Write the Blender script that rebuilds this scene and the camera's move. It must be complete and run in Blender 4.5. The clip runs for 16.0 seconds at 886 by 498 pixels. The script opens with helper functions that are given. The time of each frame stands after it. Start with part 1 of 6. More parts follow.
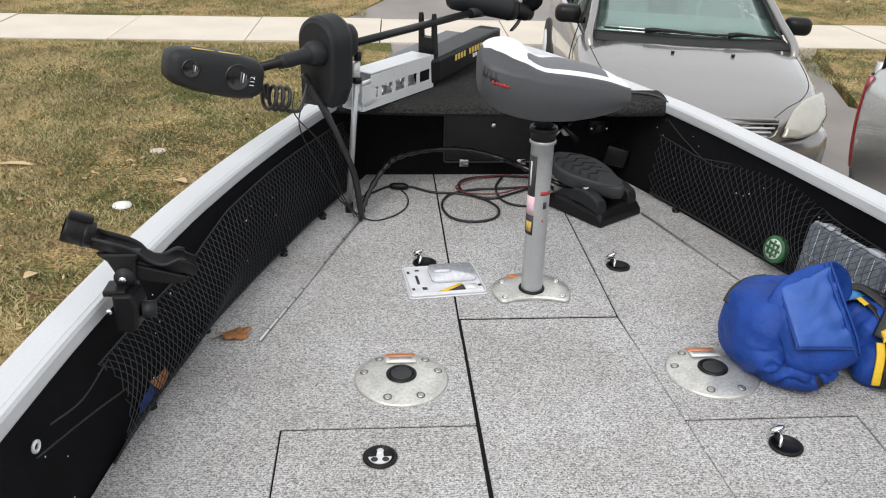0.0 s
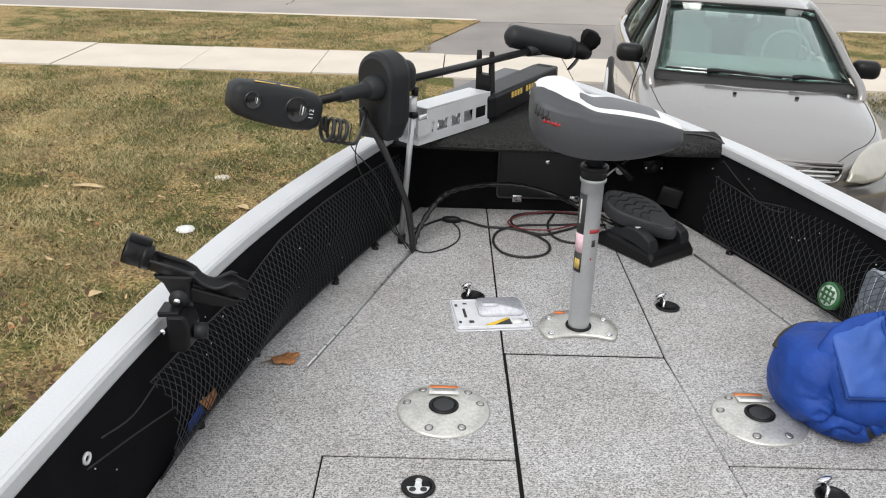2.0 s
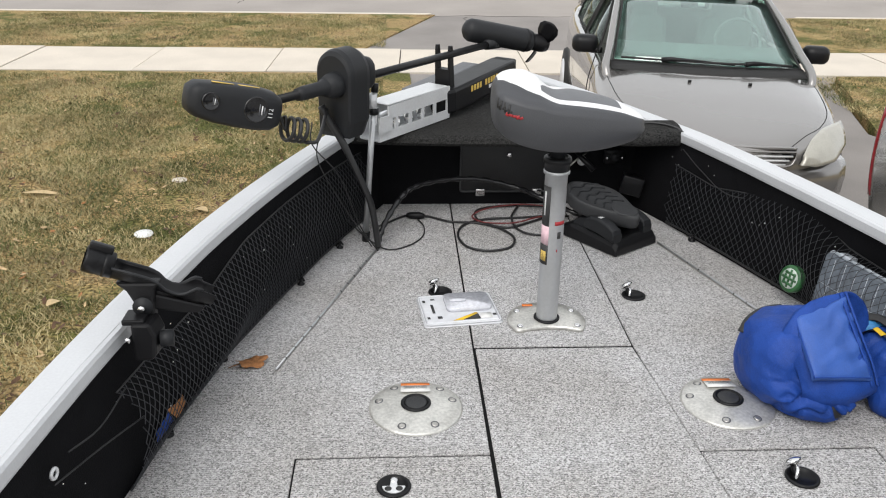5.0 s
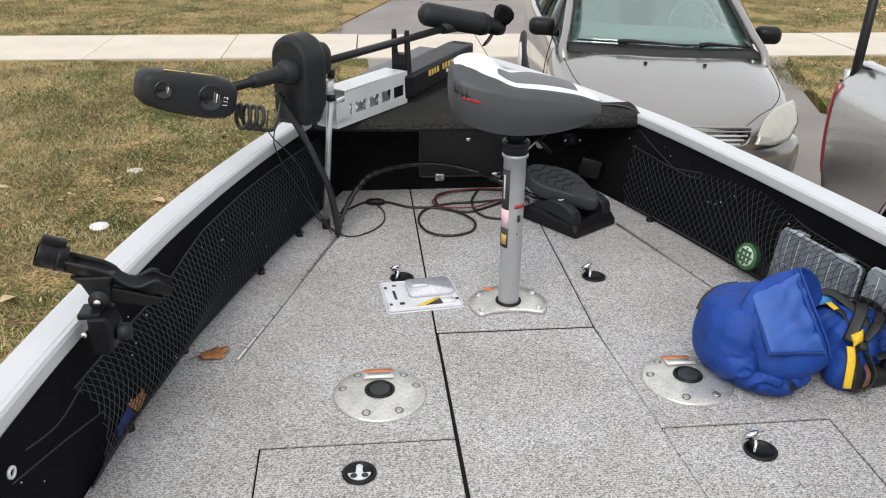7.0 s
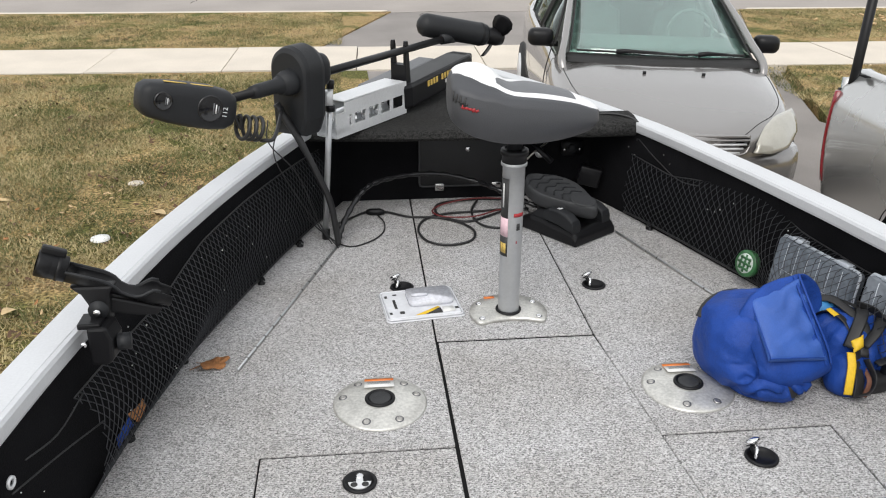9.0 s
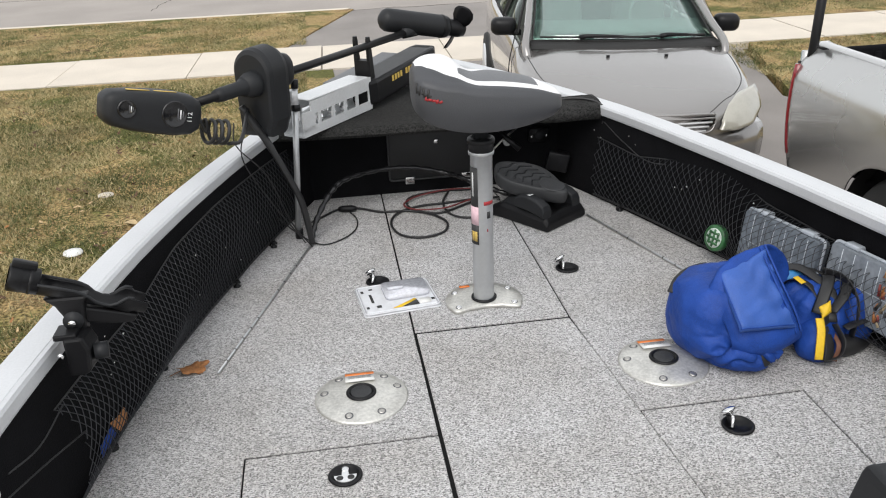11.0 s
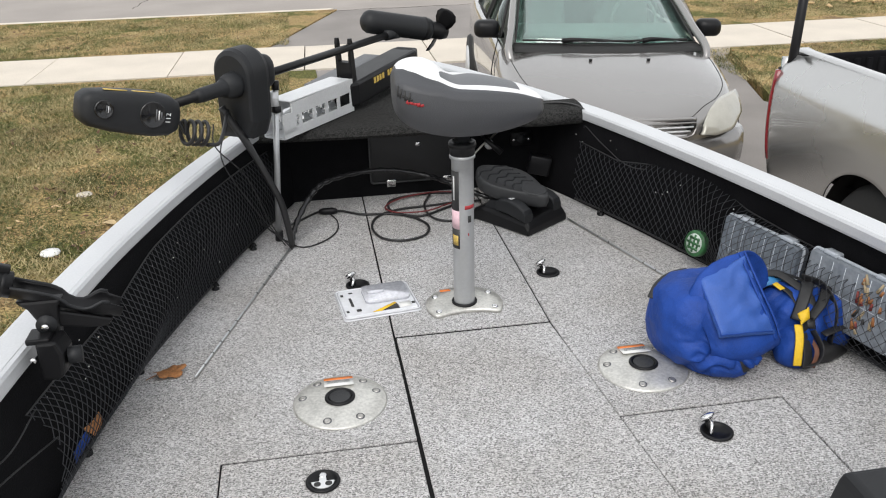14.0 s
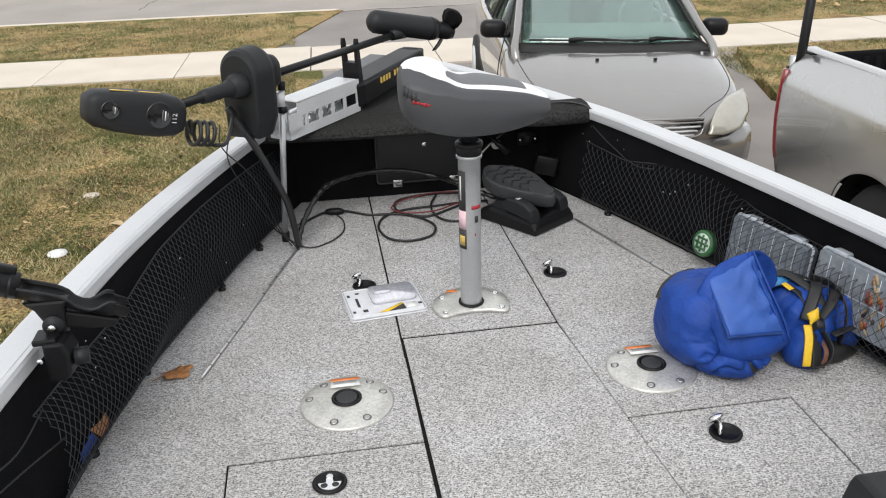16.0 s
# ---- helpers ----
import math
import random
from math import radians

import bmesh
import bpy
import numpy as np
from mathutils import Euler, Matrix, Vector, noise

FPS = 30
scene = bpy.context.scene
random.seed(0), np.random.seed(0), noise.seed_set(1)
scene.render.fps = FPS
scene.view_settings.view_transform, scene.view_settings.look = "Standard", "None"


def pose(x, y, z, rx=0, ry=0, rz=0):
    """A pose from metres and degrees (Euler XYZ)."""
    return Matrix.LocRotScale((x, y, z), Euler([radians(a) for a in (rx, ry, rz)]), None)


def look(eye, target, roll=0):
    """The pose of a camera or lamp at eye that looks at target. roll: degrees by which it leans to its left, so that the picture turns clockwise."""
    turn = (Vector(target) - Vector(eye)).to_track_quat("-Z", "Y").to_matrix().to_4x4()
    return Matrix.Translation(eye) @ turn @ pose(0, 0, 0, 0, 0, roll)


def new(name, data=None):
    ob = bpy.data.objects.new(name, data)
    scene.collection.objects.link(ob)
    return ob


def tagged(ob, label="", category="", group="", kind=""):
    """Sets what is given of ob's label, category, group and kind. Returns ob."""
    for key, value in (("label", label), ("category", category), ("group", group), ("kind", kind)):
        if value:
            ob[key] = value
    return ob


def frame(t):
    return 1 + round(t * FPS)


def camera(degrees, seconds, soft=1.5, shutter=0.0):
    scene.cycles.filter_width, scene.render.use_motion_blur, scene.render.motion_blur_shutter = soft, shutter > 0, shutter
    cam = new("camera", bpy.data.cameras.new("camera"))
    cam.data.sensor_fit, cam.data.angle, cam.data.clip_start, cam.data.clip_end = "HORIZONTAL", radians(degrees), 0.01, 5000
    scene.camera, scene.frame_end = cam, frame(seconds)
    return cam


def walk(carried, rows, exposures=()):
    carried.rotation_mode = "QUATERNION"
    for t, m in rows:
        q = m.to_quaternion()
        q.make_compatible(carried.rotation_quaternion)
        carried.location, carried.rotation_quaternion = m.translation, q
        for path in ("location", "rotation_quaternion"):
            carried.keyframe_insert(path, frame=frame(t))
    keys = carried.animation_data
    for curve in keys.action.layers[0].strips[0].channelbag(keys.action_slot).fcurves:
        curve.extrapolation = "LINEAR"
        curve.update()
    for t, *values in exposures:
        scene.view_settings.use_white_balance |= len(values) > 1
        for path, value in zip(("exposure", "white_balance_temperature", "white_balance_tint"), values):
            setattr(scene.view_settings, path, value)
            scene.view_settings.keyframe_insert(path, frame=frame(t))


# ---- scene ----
from mathutils.bvhtree import BVHTree

cam = camera(55.2, 16.0, soft=1.1)
# seconds, eye x y z, yaw to the left, pitch, roll
PATH = [
    (0, -0.438, 0.036, 1.177, -4.72, -25.57, 1.47), (0.5, -0.441, 0.033, 1.190, -4.49, -22.85, 2.72),
    (1, -0.415, 0.018, 1.193, -4.91, -22.21, 2.44), (1.5, -0.402, -0.001, 1.190, -2.88, -22.93, 2.01),
    (2, -0.414, 0.010, 1.190, -0.39, -23.44, 1.70), (2.5, -0.421, 0.020, 1.190, -1.01, -23.64, 1.09),
    (3, -0.425, 0.034, 1.186, -2.12, -24.13, 0.76), (3.5, -0.427, 0.032, 1.189, -2.92, -23.97, 0.98),
    (3.7, -0.422, 0.033, 1.190, -3.01, -23.66, 1.04), (5.8, -0.429, 0.015, 1.188, -3.86, -23.97, 0.32),
    (6, -0.427, 0.015, 1.186, -4.35, -24.18, 0.09), (6.5, -0.422, 0.023, 1.184, -5.63, -24.71, 0.09),
    (7, -0.422, 0.022, 1.189, -6.03, -24.69, 0.71), (7.5, -0.422, 0.020, 1.190, -6.14, -24.20, 0.96),
    (8, -0.424, 0.020, 1.190, -5.97, -24.00, 1.19), (8.2, -0.426, 0.020, 1.188, -5.80, -23.96, 1.30),
    (10.5, -0.397, -0.003, 1.182, -7.09, -23.97, -2.46), (11, -0.407, -0.007, 1.183, -7.57, -24.32, -2.39),
    (11.5, -0.412, -0.005, 1.183, -8.18, -24.58, -1.79), (12, -0.408, -0.004, 1.182, -9.16, -24.69, -1.68),
    (12.5, -0.401, -0.009, 1.183, -9.74, -24.51, -1.74), (13, -0.404, -0.003, 1.185, -9.49, -24.43, -1.34),
    (13.5, -0.400, 0.006, 1.184, -9.09, -24.44, -1.33), (14, -0.400, 0.005, 1.185, -8.88, -24.27, -1.48),
    (14.5, -0.400, 0.001, 1.185, -8.80, -24.13, -1.61), (15, -0.403, 0.003, 1.184, -8.75, -24.03, -1.65),
    (15.5, -0.401, 0.005, 1.184, -8.74, -24.10, -1.73), (16, -0.400, 0.012, 1.182, -8.41, -24.24, -1.75),
]
walk(cam, [(t, pose(x, y, z, 90 + p, 0, w) @ pose(0, 0, 0, 0, 0, r)) for t, x, y, z, w, p, r in PATH],
     exposures=[(0, 0.68), (16, 0.68)])

# ---- light: an overcast sky ----
world = bpy.data.worlds.new("sky")
scene.world = world
world.use_nodes = True
wn, wl = world.node_tree.nodes, world.node_tree.links
sky = wn.new("ShaderNodeTexSky")
sky.sky_type, sky.sun_disc = "NISHITA", False
sky.sun_elevation, sky.sun_rotation, sky.air_density, sky.dust_density = radians(48), radians(200), 1.0, 4.0
hsv = wn.new("ShaderNodeHueSaturation")
hsv.inputs["Saturation"].default_value = 0.25
wl.new(sky.outputs[0], hsv.inputs["Color"])
cloud = wn.new("ShaderNodeMix")  # an even cloud layer over the clear sky
cloud.data_type = "RGBA"
cloud.inputs[0].default_value = 0.8
cloud.inputs[7].default_value = (4.6, 4.7, 4.8, 1)
wl.new(hsv.outputs[0], cloud.inputs[6])
wl.new(cloud.outputs[2], wn["Background"].inputs["Color"])
wn["Background"].inputs["Strength"].default_value = 0.15
sun = new("sun", bpy.data.lights.new("sun", "SUN"))
sun.data.energy, sun.data.angle, sun.data.color = 0.9, radians(40), (1.0, 0.97, 0.93)
sun.matrix_world = look((0, 0, 10), (0.8, 1.6, 8.0))


# ---- materials ----
def material(name, color, rough=0.6, metal=0.0, vary=0.12, scale=8.0, fine=120.0, bump=0.0, bump_scale=None, color2=None, coat=0.0, coords="Object", spec=0.5, depth=0.004):
    m = bpy.data.materials.new(name)
    m.use_nodes = True
    n, l = m.node_tree.nodes, m.node_tree.links
    b = n["Principled BSDF"]
    b.inputs["Metallic"].default_value, b.inputs["Coat Weight"].default_value = metal, coat
    b.inputs["Specular IOR Level"].default_value = spec
    tc = n.new("ShaderNodeTexCoord")
    big, small = n.new("ShaderNodeTexNoise"), n.new("ShaderNodeTexNoise")
    big.inputs["Scale"].default_value, small.inputs["Scale"].default_value = scale, fine
    big.inputs["Detail"].default_value, small.inputs["Detail"].default_value = 4, 3
    add = n.new("ShaderNodeMath")
    add.operation = "ADD"
    for tex in (big, small):
        l.new(tc.outputs[coords], tex.inputs["Vector"])
    l.new(big.outputs["Fac"], add.inputs[0]), l.new(small.outputs["Fac"], add.inputs[1])
    ramp = n.new("ShaderNodeValToRGB")
    ramp.color_ramp.elements[0].position, ramp.color_ramp.elements[1].position = 0.35, 0.65
    half = n.new("ShaderNodeMath")
    half.operation = "MULTIPLY"
    half.inputs[1].default_value = 0.5
    l.new(add.outputs[0], half.inputs[0]), l.new(half.outputs[0], ramp.inputs[0])
    dark = [c * (1 - vary) for c in color]
    light = color2 or [min(1, c * (1 + vary)) for c in color]
    ramp.color_ramp.elements[0].color, ramp.color_ramp.elements[1].color = (*dark, 1), (*light, 1)
    l.new(ramp.outputs[0], b.inputs["Base Color"])
    mr = n.new("ShaderNodeMapRange")
    mr.inputs["To Min"].default_value, mr.inputs["To Max"].default_value = max(0.02, rough - 0.08), min(1, rough + 0.08)
    l.new(big.outputs["Fac"], mr.inputs["Value"]), l.new(mr.outputs[0], b.inputs["Roughness"])
    if bump:
        bt = small
        if bump_scale:
            bt = n.new("ShaderNodeTexNoise")
            bt.inputs["Scale"].default_value, bt.inputs["Detail"].default_value = bump_scale, 5
            l.new(tc.outputs[coords], bt.inputs["Vector"])
        bp = n.new("ShaderNodeBump")
        bp.inputs["Strength"].default_value, bp.inputs["Distance"].default_value = min(1, bump), depth
        l.new(bt.outputs["Fac"], bp.inputs["Height"]), l.new(bp.outputs[0], b.inputs["Normal"])
    return m


def carpet_material(name, dark, light, rows=260.0):
    m = bpy.data.materials.new(name)
    m.use_nodes = True
    n, l = m.node_tree.nodes, m.node_tree.links
    b = n["Principled BSDF"]
    b.inputs["Roughness"].default_value, b.inputs["Specular IOR Level"].default_value = 0.95, 0.1
    tc, mp = n.new("ShaderNodeTexCoord"), n.new("ShaderNodeMapping")
    mp.inputs["Scale"].default_value = (1.0, 1.2, 1)
    l.new(tc.outputs["Object"], mp.inputs["Vector"])
    vor, nz, big = n.new("ShaderNodeTexVoronoi"), n.new("ShaderNodeTexNoise"), n.new("ShaderNodeTexNoise")
    vor.inputs["Scale"].default_value, nz.inputs["Scale"].default_value, big.inputs["Scale"].default_value = rows * 0.6, rows * 0.75, 2.5
    nz.inputs["Detail"].default_value, big.inputs["Detail"].default_value = 3, 6
    for tex in (vor, nz, big):
        l.new(mp.outputs[0], tex.inputs["Vector"])
    bw = n.new("ShaderNodeRGBToBW")
    l.new(vor.outputs["Color"], bw.inputs[0])
    mix = n.new("ShaderNodeMix")
    mix.data_type = "FLOAT"
    mix.inputs[0].default_value = 0.45
    l.new(nz.outputs["Fac"], mix.inputs[2]), l.new(bw.outputs[0], mix.inputs[3])
    rib, ribmix = n.new("ShaderNodeTexWave"), n.new("ShaderNodeMix")  # woven rows across the deck
    rib.bands_direction = "Y"
    rib.inputs["Scale"].default_value, rib.inputs["Distortion"].default_value, rib.inputs["Detail"].default_value = rows * 0.085, 5.0, 2
    rib.inputs["Detail Scale"].default_value = 3.0
    l.new(mp.outputs[0], rib.inputs["Vector"])
    ribmix.data_type = "FLOAT"
    ribmix.inputs[0].default_value = 0.10
    l.new(mix.outputs[0], ribmix.inputs[2]), l.new(rib.outputs["Fac"], ribmix.inputs[3])
    ramp = n.new("ShaderNodeValToRGB")
    e = ramp.color_ramp.elements
    e[0].position, e[0].color, e[1].position, e[1].color = 0.30, (*dark, 1), 0.66, (*light, 1)
    l.new(ribmix.outputs[0], ramp.inputs[0])
    stain = n.new("ShaderNodeMix")
    stain.data_type, stain.blend_type = "RGBA", "MULTIPLY"
    sr = n.new("ShaderNodeValToRGB")
    sr.color_ramp.elements[0].position, sr.color_ramp.elements[0].color = 0.32, (0.8, 0.78, 0.75, 1)
    sr.color_ramp.elements[1].position, sr.color_ramp.elements[1].color = 0.6, (1, 1, 1, 1)
    l.new(big.outputs["Fac"], sr.inputs[0])
    stain.inputs[0].default_value = 0.8
    l.new(ramp.outputs[0], stain.inputs[6]), l.new(sr.outputs[0], stain.inputs[7])
    l.new(stain.outputs[2], b.inputs["Base Color"])
    bp = n.new("ShaderNodeBump")
    bp.inputs["Strength"].default_value, bp.inputs["Distance"].default_value = 1.0, 0.006
    l.new(ribmix.outputs[0], bp.inputs["Height"]), l.new(bp.outputs[0], b.inputs["Normal"])
    return m


def rail_material(name, color):
    """Rolled aluminium with drawn streaks along its length."""
    m = material(name, color, 0.42, 0.4, vary=0.05, scale=6, fine=180)
    n, l = m.node_tree.nodes, m.node_tree.links
    b = n["Principled BSDF"]
    tc, mp, st = n.new("ShaderNodeTexCoord"), n.new("ShaderNodeMapping"), n.new("ShaderNodeTexNoise")
    mp.inputs["Scale"].default_value = (1.0, 0.03, 1.0)
    st.inputs["Scale"].default_value, st.inputs["Detail"].default_value = 420, 3
    l.new(tc.outputs["Object"], mp.inputs["Vector"]), l.new(mp.outputs[0], st.inputs["Vector"])
    bp = n.new("ShaderNodeBump")
    bp.inputs["Strength"].default_value, bp.inputs["Distance"].default_value = 0.25, 0.001
    l.new(st.outputs["Fac"], bp.inputs["Height"]), l.new(bp.outputs[0], b.inputs["Normal"])
    return m


def grass_material(name):
    m = bpy.data.materials.new(name)
    m.use_nodes = True
    n, l = m.node_tree.nodes, m.node_tree.links
    b = n["Principled BSDF"]
    b.inputs["Roughness"].default_value, b.inputs["Specular IOR Level"].default_value = 0.9, 0.15
    tc = n.new("ShaderNodeTexCoord")
    patch, fine = n.new("ShaderNodeTexNoise"), n.new("ShaderNodeTexNoise")
    patch.inputs["Scale"].default_value, fine.inputs["Scale"].default_value = 1.7, 42
    patch.inputs["Detail"].default_value, patch.inputs["Roughness"].default_value, fine.inputs["Detail"].default_value = 8, 0.65, 5
    for tex in (patch, fine):
        l.new(tc.outputs["Object"], tex.inputs["Vector"])
    r1, r2 = n.new("ShaderNodeValToRGB"), n.new("ShaderNodeValToRGB")
    e = r1.color_ramp.elements
    e[0].position, e[0].color, e[1].position, e[1].color = 0.40, (0.13, 0.135, 0.045, 1), 0.54, (0.42, 0.31, 0.155, 1)
    k = e.new(0.72)
    k.color = (0.20, 0.135, 0.085, 1)
    r2.color_ramp.elements[0].position, r2.color_ramp.elements[0].color = 0.36, (0.30, 0.30, 0.27, 1)
    r2.color_ramp.elements[1].position, r2.color_ramp.elements[1].color = 0.64, (1.45, 1.40, 1.3, 1)
    l.new(patch.outputs["Fac"], r1.inputs[0]), l.new(fine.outputs["Fac"], r2.inputs[0])
    mul = n.new("ShaderNodeMix")
    mul.data_type, mul.blend_type = "RGBA", "MULTIPLY"
    mul.inputs[0].default_value = 1
    l.new(r1.outputs[0], mul.inputs[6]), l.new(r2.outputs[0], mul.inputs[7])
    l.new(mul.outputs[2], b.inputs["Base Color"])
    bp = n.new("ShaderNodeBump")
    bp.inputs["Strength"].default_value, bp.inputs["Distance"].default_value = 1, 0.03
    l.new(fine.outputs["Fac"], bp.inputs["Height"]), l.new(bp.outputs[0], b.inputs["Normal"])
    return m


def glass_material(name, tint, alpha, rough=0.02, mirror=0.0):
    """alpha: how fast the gloss grows towards a grazing view; mirror: its least share."""
    m = bpy.data.materials.new(name)
    m.use_nodes = True
    n, l = m.node_tree.nodes, m.node_tree.links
    n.remove(n["Principled BSDF"])
    tr, gl, fr, mix = n.new("ShaderNodeBsdfTransparent"), n.new("ShaderNodeBsdfGlossy"), n.new("ShaderNodeLayerWeight"), n.new("ShaderNodeMixShader")
    tr.inputs[0].default_value, gl.inputs["Roughness"].default_value, fr.inputs["Blend"].default_value = (*tint, 1), rough, 0.5
    edge, top = n.new("ShaderNodeMath"), n.new("ShaderNodeMath")
    edge.operation, edge.inputs[1].default_value = "POWER", alpha
    top.operation, top.inputs[1].default_value, top.use_clamp = "ADD", mirror, True
    gl.inputs[0].default_value = (0.88, 0.96, 0.94, 1)
    l.new(fr.outputs["Facing"], edge.inputs[0]), l.new(edge.outputs[0], top.inputs[0])
    l.new(top.outputs[0], mix.inputs[0]), l.new(tr.outputs[0], mix.inputs[1]), l.new(gl.outputs[0], mix.inputs[2])
    l.new(mix.outputs[0], n["Material Output"].inputs["Surface"])
    return m


M_CARPET = carpet_material("grey_carpet", (0.165, 0.163, 0.16), (0.76, 0.75, 0.755), 460)
M_DARKCARPET = carpet_material("charcoal_carpet", (0.010, 0.010, 0.010), (0.055, 0.055, 0.054), 450)
M_LINER = material("black_liner", (0.006, 0.006, 0.007), 0.9, vary=0.4, fine=300, bump=0.4, spec=0.1)
M_SEAM = material("seam_black", (0.008, 0.008, 0.008), 0.9, spec=0.15)
M_ALU = material("brushed_aluminium", (0.74, 0.75, 0.76), 0.45, 0.35, vary=0.10, scale=5, fine=60, bump=0.1)
M_RAIL = rail_material("brushed_rail", (0.64, 0.65, 0.665))
M_PLATE = material("cast_plate", (0.62, 0.61, 0.575), 0.36, 0.6, vary=0.22, scale=22, fine=140, bump=0.2)
M_POST = material("anodised_post", (0.48, 0.49, 0.50), 0.35, 0.6, vary=0.05)
M_CHROME = material("chrome", (0.8, 0.8, 0.8), 0.12, 1.0, vary=0.05)
M_STEEL = material("steel_rod", (0.55, 0.53, 0.5), 0.35, 0.9, vary=0.2, fine=60)
M_HINGE = material("bare_hinge_steel", (0.42, 0.41, 0.40), 0.28, 0.95, vary=0.2, fine=60)
M_BLACK = material("black_plastic", (0.008, 0.008, 0.009), 0.40, vary=0.25, fine=400, bump=0.08, spec=0.26)
M_MATTE = material("matte_black_shell", (0.017, 0.018, 0.020), 0.5, vary=0.15, fine=500, bump=0.12, spec=0.28)
M_GLOSS = material("gloss_black", (0.012, 0.012, 0.013), 0.2, vary=0.1)
M_CORD = material("black_cord", (0.016, 0.016, 0.017), 0.5, vary=0.2)
M_RED = material("red_wire", (0.15, 0.025, 0.025), 0.5)
M_SILVER = material("silver_casting", (0.70, 0.71, 0.72), 0.4, 0.35, vary=0.06, scale=10)
M_ORANGE = material("orange_sticker", (0.78, 0.22, 0.05), 0.5, vary=0.08)
M_WHITE = material("white_sticker", (0.72, 0.72, 0.70), 0.5, vary=0.06)
M_INK = material("ink", (0.03, 0.03, 0.03), 0.6)
M_GOLD = material("gold_print", (0.62, 0.43, 0.10), 0.5, vary=0.05)
M_PINK = material("pink_sticker", (0.72, 0.5, 0.55), 0.5)
M_REDPRINT = material("red_print", (0.36, 0.025, 0.03), 0.55)
M_VINYL = material("grey_vinyl", (0.053, 0.055, 0.061), 0.5, vary=0.1, scale=9, fine=350, bump=0.2)
M_VINYL2 = material("mid_grey_vinyl", (0.12, 0.124, 0.132), 0.5, vary=0.08, fine=350, bump=0.2)
M_VINYLW = material("white_vinyl", (0.76, 0.76, 0.77), 0.45, vary=0.05, fine=300, bump=0.15)
M_CAR = material("grey_beige_paint", (0.285, 0.274, 0.266), 0.24, 0.55, vary=0.015, scale=2, fine=900, coat=1.0)
M_TRUCK = material("silver_paint", (0.53, 0.53, 0.52), 0.27, 0.85, vary=0.015, scale=2, fine=900, coat=1.0)
M_LAMP = material("hazy_headlamp", (0.44, 0.425, 0.37), 0.08, 0.2, vary=0.12, scale=9, coat=0.6)
M_TAIL = material("tail_lamp_red", (0.20, 0.008, 0.014), 0.2, coat=0.6)
M_RUBBER = material("rubber", (0.02, 0.02, 0.02), 0.8, vary=0.2)
M_CABIN = material("car_interior_grey", (0.21, 0.225, 0.215), 0.8, vary=0.2, scale=3)
M_BLUE = material("blue_nylon", (0.013, 0.052, 0.26), 0.55, vary=0.3, scale=12, fine=500, bump=0.9, bump_scale=11, depth=0.016, spec=0.22)
# the same nylon made lighter, with the pocket's sheen in its colour
M_BLUE2 = material("blue_nylon_sheen", (0.034, 0.095, 0.35), 0.5, vary=0.2, scale=12, fine=500, bump=0.7, bump_scale=11, depth=0.010, spec=0.35)
M_YELLOW = material("yellow_webbing", (0.7, 0.45, 0.02), 0.6)
M_CONCRETE = material("sidewalk_concrete", (0.60, 0.54, 0.46), 0.9, vary=0.12, scale=1.6, fine=60, bump=0.3)
M_ASPHALT = material("worn_asphalt", (0.32, 0.29, 0.265), 0.92, vary=0.14, scale=0.9, fine=90, bump=0.4)
M_DRIVE = material("driveway_asphalt", (0.24, 0.22, 0.205), 0.92, vary=0.2, scale=1.3, fine=90, bump=0.4)
M_GRASS = grass_material("winter_lawn")
M_BLADE = material("straw_blade", (0.34, 0.27, 0.12), 0.85, vary=0.45, scale=1.5, fine=40, color2=(0.62, 0.52, 0.28))
M_LEAF = material("dry_leaf", (0.32, 0.14, 0.05), 0.8, vary=0.4, scale=30, fine=200, bump=0.3)
M_GLASS = glass_material("car_glass", (0.74, 0.88, 0.84), 4.0, 0.03, 0.20)
M_SIDEGLASS = glass_material("side_glass", (0.45, 0.50, 0.45), 4.0, 0.02, 0.08)
M_FROST = material("frosted_box_plastic", (0.14, 0.16, 0.185), 0.22, vary=0.25, scale=18, fine=60)
M_BOXEDGE = material("clear_box_edge", (0.42, 0.455, 0.50), 0.2, vary=0.15, fine=60)
M_BOXPALE = material("pale_frosted_plastic", (0.19, 0.21, 0.235), 0.2, vary=0.25, scale=18, fine=60)
M_PACK = material("hazy_clear_plastic", (0.66, 0.67, 0.70), 0.12, vary=0.06, scale=25, fine=90, coat=0.5)
M_NETCORD = material("net_cord", (0.024, 0.0255, 0.030), 0.6, vary=0.2)
M_TREAD = material("dark_grey_rubber", (0.027, 0.028, 0.030), 0.6, vary=0.2, fine=250, bump=0.3)
M_GREEN = material("green_line_spool", (0.03, 0.12, 0.04), 0.35, vary=0.3, fine=60)


# ---- mesh helpers ----
def empty(name, m=Matrix()):
    ob = new(name)
    ob.empty_display_size = 0.05
    ob.matrix_basis = m
    return ob


def part(name, bm, mat_, parent=None, label="", smooth=True, m=None):
    bmesh.ops.recalc_face_normals(bm, faces=bm.faces)
    me = bpy.data.meshes.new(name)
    bm.to_mesh(me)
    bm.free()
    for p in me.polygons:
        p.use_smooth = smooth
    for one in mat_ if isinstance(mat_, (list, tuple)) else [mat_]:
        me.materials.append(one)
    ob = new(name, me)
    if parent:
        ob.parent = parent
    if m is not None:
        ob.matrix_basis = m
    if label:
        ob["label"] = label
    return ob


def soften(ob, width=0.003, segments=2, angle=35):
    b = ob.modifiers.new("bevel", "BEVEL")
    b.width, b.segments, b.limit_method, b.angle_limit = width, segments, "ANGLE", radians(angle)
    return ob


